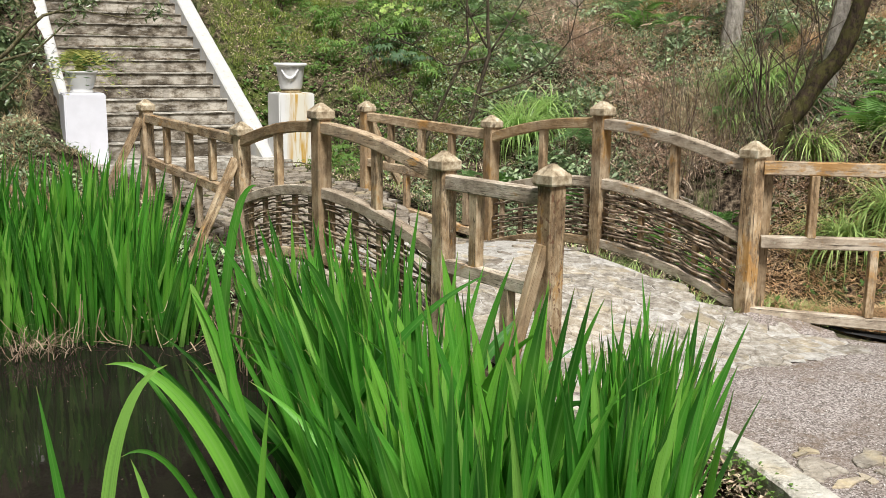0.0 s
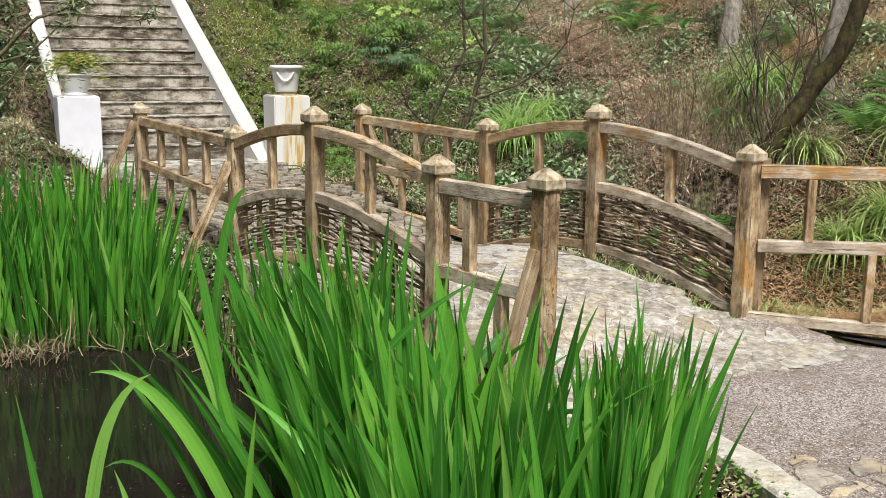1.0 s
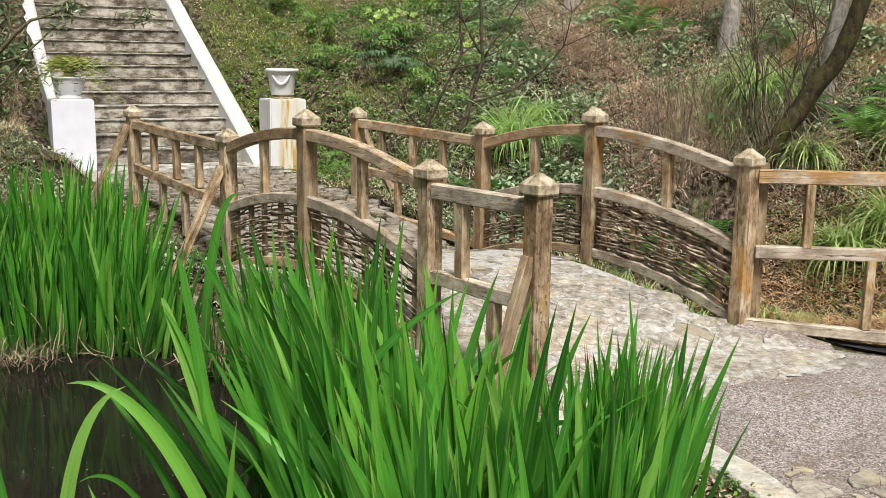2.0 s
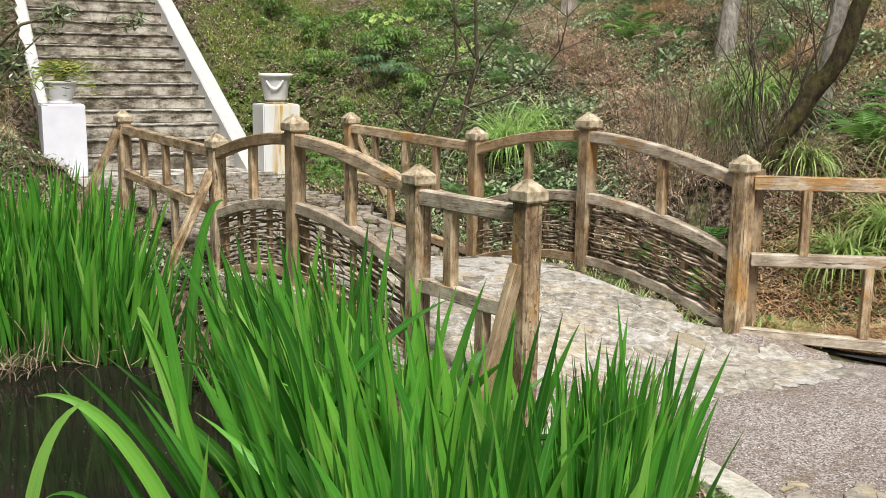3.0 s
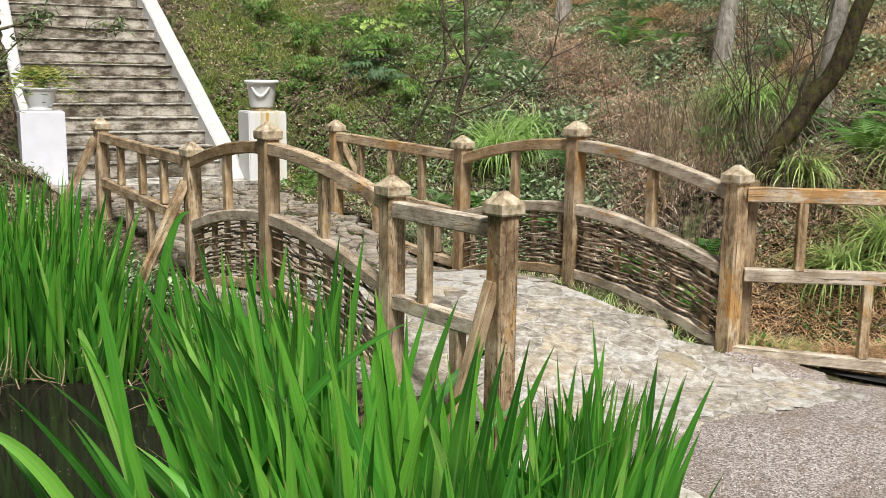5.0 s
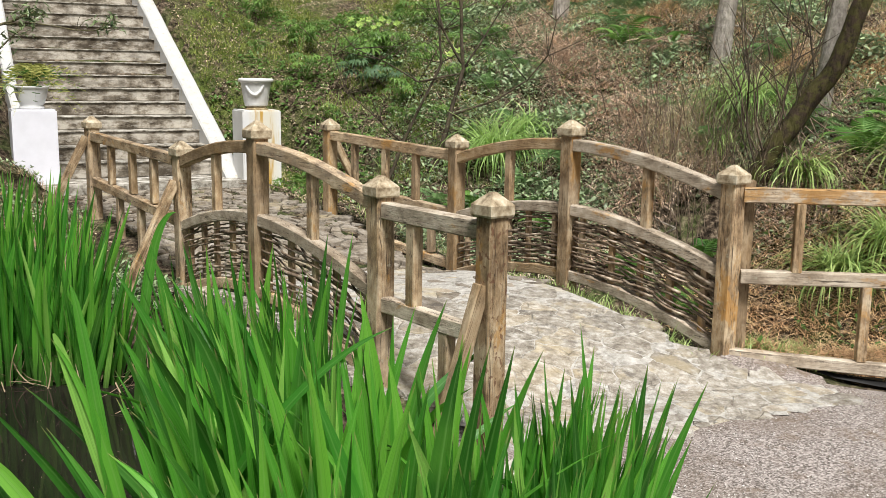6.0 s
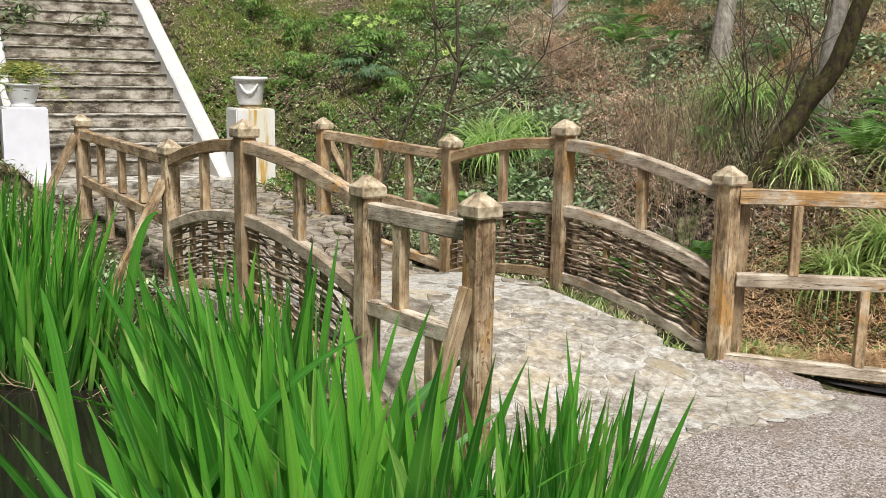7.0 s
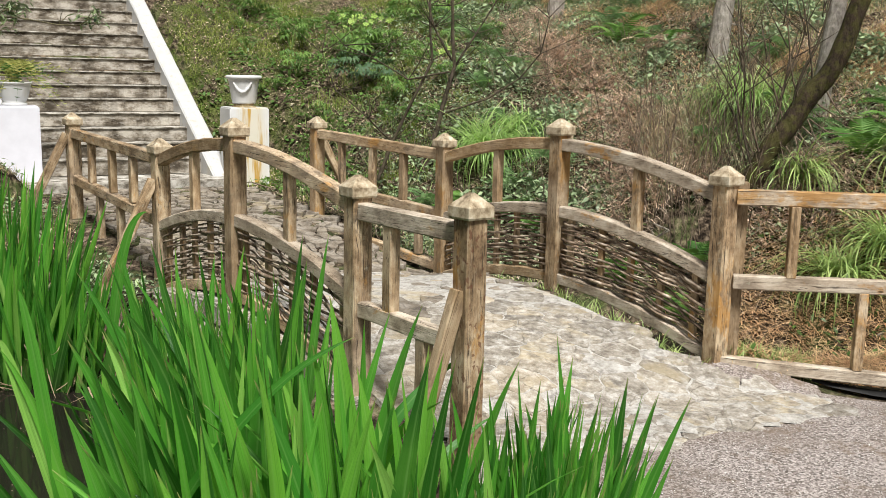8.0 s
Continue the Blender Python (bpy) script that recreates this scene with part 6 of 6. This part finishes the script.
def stretched_cells(seeds, reach, k=1.35):
    """Cells drawn out along the direction across the bridge's near end."""
    flat = cells([(x, y * k) for x, y in seeds], reach)
    return [p and [(x, y / k) for x, y in p] for p in flat]


def stone_mesh(poly, gap, height, thick, mat, warp=0.0, tilt=0.010):
    """One flat stone: ragged outline, rounded top edge, sides going down."""
    cx, cy = sum(p[0] for p in poly) / len(poly), sum(p[1] for p in poly) / len(poly)
    ring = []
    for a in range(len(poly)):
        (x0, y0), (x1, y1) = poly[a], poly[(a + 1) % len(poly)]
        n = max(1, int(math.hypot(x1 - x0, y1 - y0) / 0.034))
        for k in range(n):
            x, y = x0 + (x1 - x0) * k / n, y0 + (y1 - y0) * k / n
            ring.append((x + warp * (fbm(x + 5, y, 5.5) + 0.45 * fbm(x, y + 3, 15)), y + warp * (0.8 * fbm(x, y + 9, 5.5) + 0.4 * fbm(x + 4, y, 15))))
    out = []
    for x, y in ring:
        d = math.hypot(x - cx, y - cy)
        if d < 0.02:
            return None
        g = gap + 0.010 * abs(noise.noise((x * 14, y * 14, 4)))
        k = max(0.2, (d - g) / d)
        out.append((cx + (x - cx) * k, cy + (y - cy) * k))
    m, verts, faces = len(out), [], []
    tx, ty, dz = rnd.gauss(0, tilt), rnd.gauss(0, tilt), rnd.uniform(-0.25, 0.35) * tilt

    def top(x, y):
        return height(x, y) + dz + tx * (x - cx) + ty * (y - cy) + 0.003 * noise.noise((x * 11, y * 11, 2))

    for s, drop in ((1.0, thick), (1.0, 0.3 * tilt + 0.001), (0.96, 0.0), (0.5, -0.001)):
        for x, y in out:
            x, y = cx + (x - cx) * s, cy + (y - cy) * s
            verts.append((x - cx, y - cy, top(x, y) - drop))
    verts.append((0, 0, top(cx, cy) + 0.001))
    for r in range(3):
        for j in range(m):
            faces.append((r * m + j, r * m + (j + 1) % m, r * m + m + (j + 1) % m, r * m + m + j))
    for j in range(m):
        faces.append((3 * m + j, 3 * m + (j + 1) % m, 4 * m))
    return mesh("flagstone", verts, faces, mat), cx, cy


def walk_z(x, y):
    s, v = bridge_st(x, y)
    sunk = 0.026 * smooth01((0.42 - (y - 5.19 - 0.47 * (x - 0.8))) / 0.4) if s < -0.2 else 0.0
    return max(deck_z(s), ground_z(x, y) if s < -0.3 else -1) + 0.022 - sunk


def near_paving(x, y):
    """Whether the ragged apron of paving in front of the bridge covers this spot."""
    s, v = bridge_st(x, y)
    return y > 5.31 + 0.47 * (x - 0.8) + 0.13 * noise.noise((x * 3, y * 3, 0)) and x < 2.36 and y < 6.50 - 0.25 * max(0, x - 1.75) and s < 0.1 and v > 0.03 and (v < 0.95 or s < -0.25) and (s > -0.3 and v < 0.93 or pond_side(x, y) > 0.3)


def mortar_bed(parent):
    """Pale mortar filling the joints of the apron."""
    st, ids, verts, faces = 0.05, {}, [], []
    for j in range(40):
        for i in range(44):
            x, y = 0.4 + i * st, 4.75 + j * st
            if near_paving(x, y):
                ids[i, j] = len(verts)
                verts.append((x, y, walk_z(x, y) - 0.001 + 0.006 * fbm(x, y, 6)))
    for (i, j) in ids:
        q = [ids.get(k) for k in ((i, j), (i + 1, j), (i + 1, j + 1), (i, j + 1))]
        if None not in q:
            faces.append(tuple(q))
    part("mortar", mesh("mortar", verts, faces, MORTAR, True), parent, None, "pale crumbling mortar")


def pave_bridge():
    """Irregular flagstones on the bridge and in front of it."""
    base = whole("pavement", beam_mesh(0.1, 0.1, 0.02, MORTAR), pose(0.6, 6.4, 0.0), "crazy paving of pale irregular flagstones set in mortar", "paving", kind="structure")
    mortar_bed(base)
    seeds = []
    tries = 0
    while tries < 3200:
        tries += 1
        p = at_sv(rnd.uniform(-2.6, 2.95), rnd.uniform(-0.3, 1.55))
        gap = 0.10 + 0.32 * rnd.random() ** 1.6
        if all(math.hypot(p[0] - q[0], (p[1] - q[1]) * 1.5) > gap for q in seeds):
            seeds.append(p)
    for (sx, sy), poly in zip(seeds, stretched_cells(seeds, 0.6)):
        s, v = bridge_st(sx, sy)
        if poly is None or not ((0.06 < v < 0.88 and -0.3 < s < 1.05) or near_paving(sx, sy)):
            continue
        got = stone_mesh(poly, 0.002, walk_z, 0.04, FLAG, 0.06, 0.011 if s > -0.5 else 0.005)
        if got:
            part("flagstone", got[0], base, pose(got[1], got[2], 0))


def pave_far_path():
    """Narrow rough slabs laid across the path up to the landing."""
    base = whole("pavement", beam_mesh(0.1, 0.1, 0.02, MORTAR), pose(-1.6, 9.2, 0.2), "rough path of narrow grey rubble stones up to the stairs", "paving", kind="structure")
    seeds, rest_v, rest_f = [], [], []
    verts, faces = [], []
    for i in range(112):
        for j in range(20):
            x, y = at_sv(1.05 + i * 0.05, 0.05 + j * 0.047)
            verts.append((x, y, deck_z(bridge_st(x, y)[0]) - 0.001))
    for i in range(111):
        for j in range(19):
            if (Vector(verts[i * 20 + j]) - STAIR_O).dot(SB) < -0.1:
                faces.append((i * 20 + j, i * 20 + j + 1, i * 20 + 21 + j, i * 20 + 20 + j))
    part("mortar", mesh("mortar", verts, faces, SOIL, True), base, None, "dark grit between the stones")
    for i in range(80):
        for j in range(-1, 14):
            s, v = 1.1 + i * 0.069 + rnd.uniform(-0.03, 0.03), (j + 0.5 * (i % 2)) * 0.080 + rnd.uniform(-0.036, 0.036)
            seeds.append(at_sv(s, v))
    for (sx, sy), poly in zip(seeds, cells(seeds, 0.32)):
        s, v = bridge_st(sx, sy)
        p = Vector((sx, sy, 0)) - STAIR_O
        if poly is None or not (0.05 < v < (0.93 if s < 2.6 else 1.0) and s > 1.05) or p.dot(SB) > -0.08:
            continue
        got = stone_mesh(poly, 0.005, lambda x, y: deck_z(bridge_st(x, y)[0]) + 0.011, 0.05, RUBBLE, 0.05, 0.04)
        if not got:
            continue
        if s < 2.6:
            part("flagstone", got[0], base, pose(got[1], got[2], rnd.uniform(-0.006, 0.007)))
            continue
        k, lift = len(rest_v), rnd.uniform(-0.006, 0.007)
        rest_v += [(c.co.x + got[1], c.co.y + got[2], c.co.z + lift) for c in got[0].vertices]
        rest_f += [tuple(i + k for i in p.vertices) for p in got[0].polygons]
    tagged(part("rubble_rest", mesh("rubble_rest", rest_v, rest_f, RUBBLE), base), kind="stuff")


pave_bridge()
pave_far_path()


def edging():
    """Flat ochre stones let into the gravel beside the kerb."""
    base = whole("pavement", beam_mesh(0.1, 0.1, 0.02, MORTAR), pose(1.9, 4.3, -0.02), "flat ochre stones let into the gravel beside the kerb", "paving", kind="structure")
    seeds = [(1.47 + 0.14 * i + rnd.uniform(-0.05, 0.05), 4.66 - 0.21 * i + 0.14 * j + rnd.uniform(-0.045, 0.045)) for i in range(9) for j in range(6)]
    for (sx, sy), poly in zip(seeds, cells(seeds, 0.16)):
        if poly is None or not 0.34 < pond_side(sx, sy) < 0.75 or sy > 4.62 or rnd.random() < 0.25:
            continue
        got = stone_mesh(poly, 0.03, lambda x, y: ground_z(x, y) + 0.024 + 0.012 * fbm(x, y, 2.2) + 0.006 * fbm(x, y, 9.0), 0.03, OCHRE_STONE, 0.09)
        if got:
            part("flagstone", got[0], base, pose(got[1], got[2], 0))


edging()


# ---- loose grit ----
def grit():
    n = 11000
    xy = []
    while len(xy) < n:
        x, y = rnd.uniform(0.8, 3.4), rnd.uniform(3.4, 6.42)
        if in_path(x, y) and pond_side(x, y) > 0.22:
            xy.append((x, y, ground_z(x, y) + 0.018 + 0.012 * fbm(x, y, 2.2)))
    v, q = flakes(np.array(xy), 0.009, 0.001, 0.4, 1.0)
    bulk("gravel_grains", v, q, GRAIN, "loose grey gravel grains on the path", "gravel")


GRAIN = leaf_material("gravel_grain", (0.13, 0.115, 0.105), (0.55, 0.52, 0.49), 0.9, 0.0, 0.1, by_island=True)
grit()

evergreen(-6.3, 12.9, 1.2, 0.6, 1.2, 2200, "dark evergreen shrub beside the stairs")
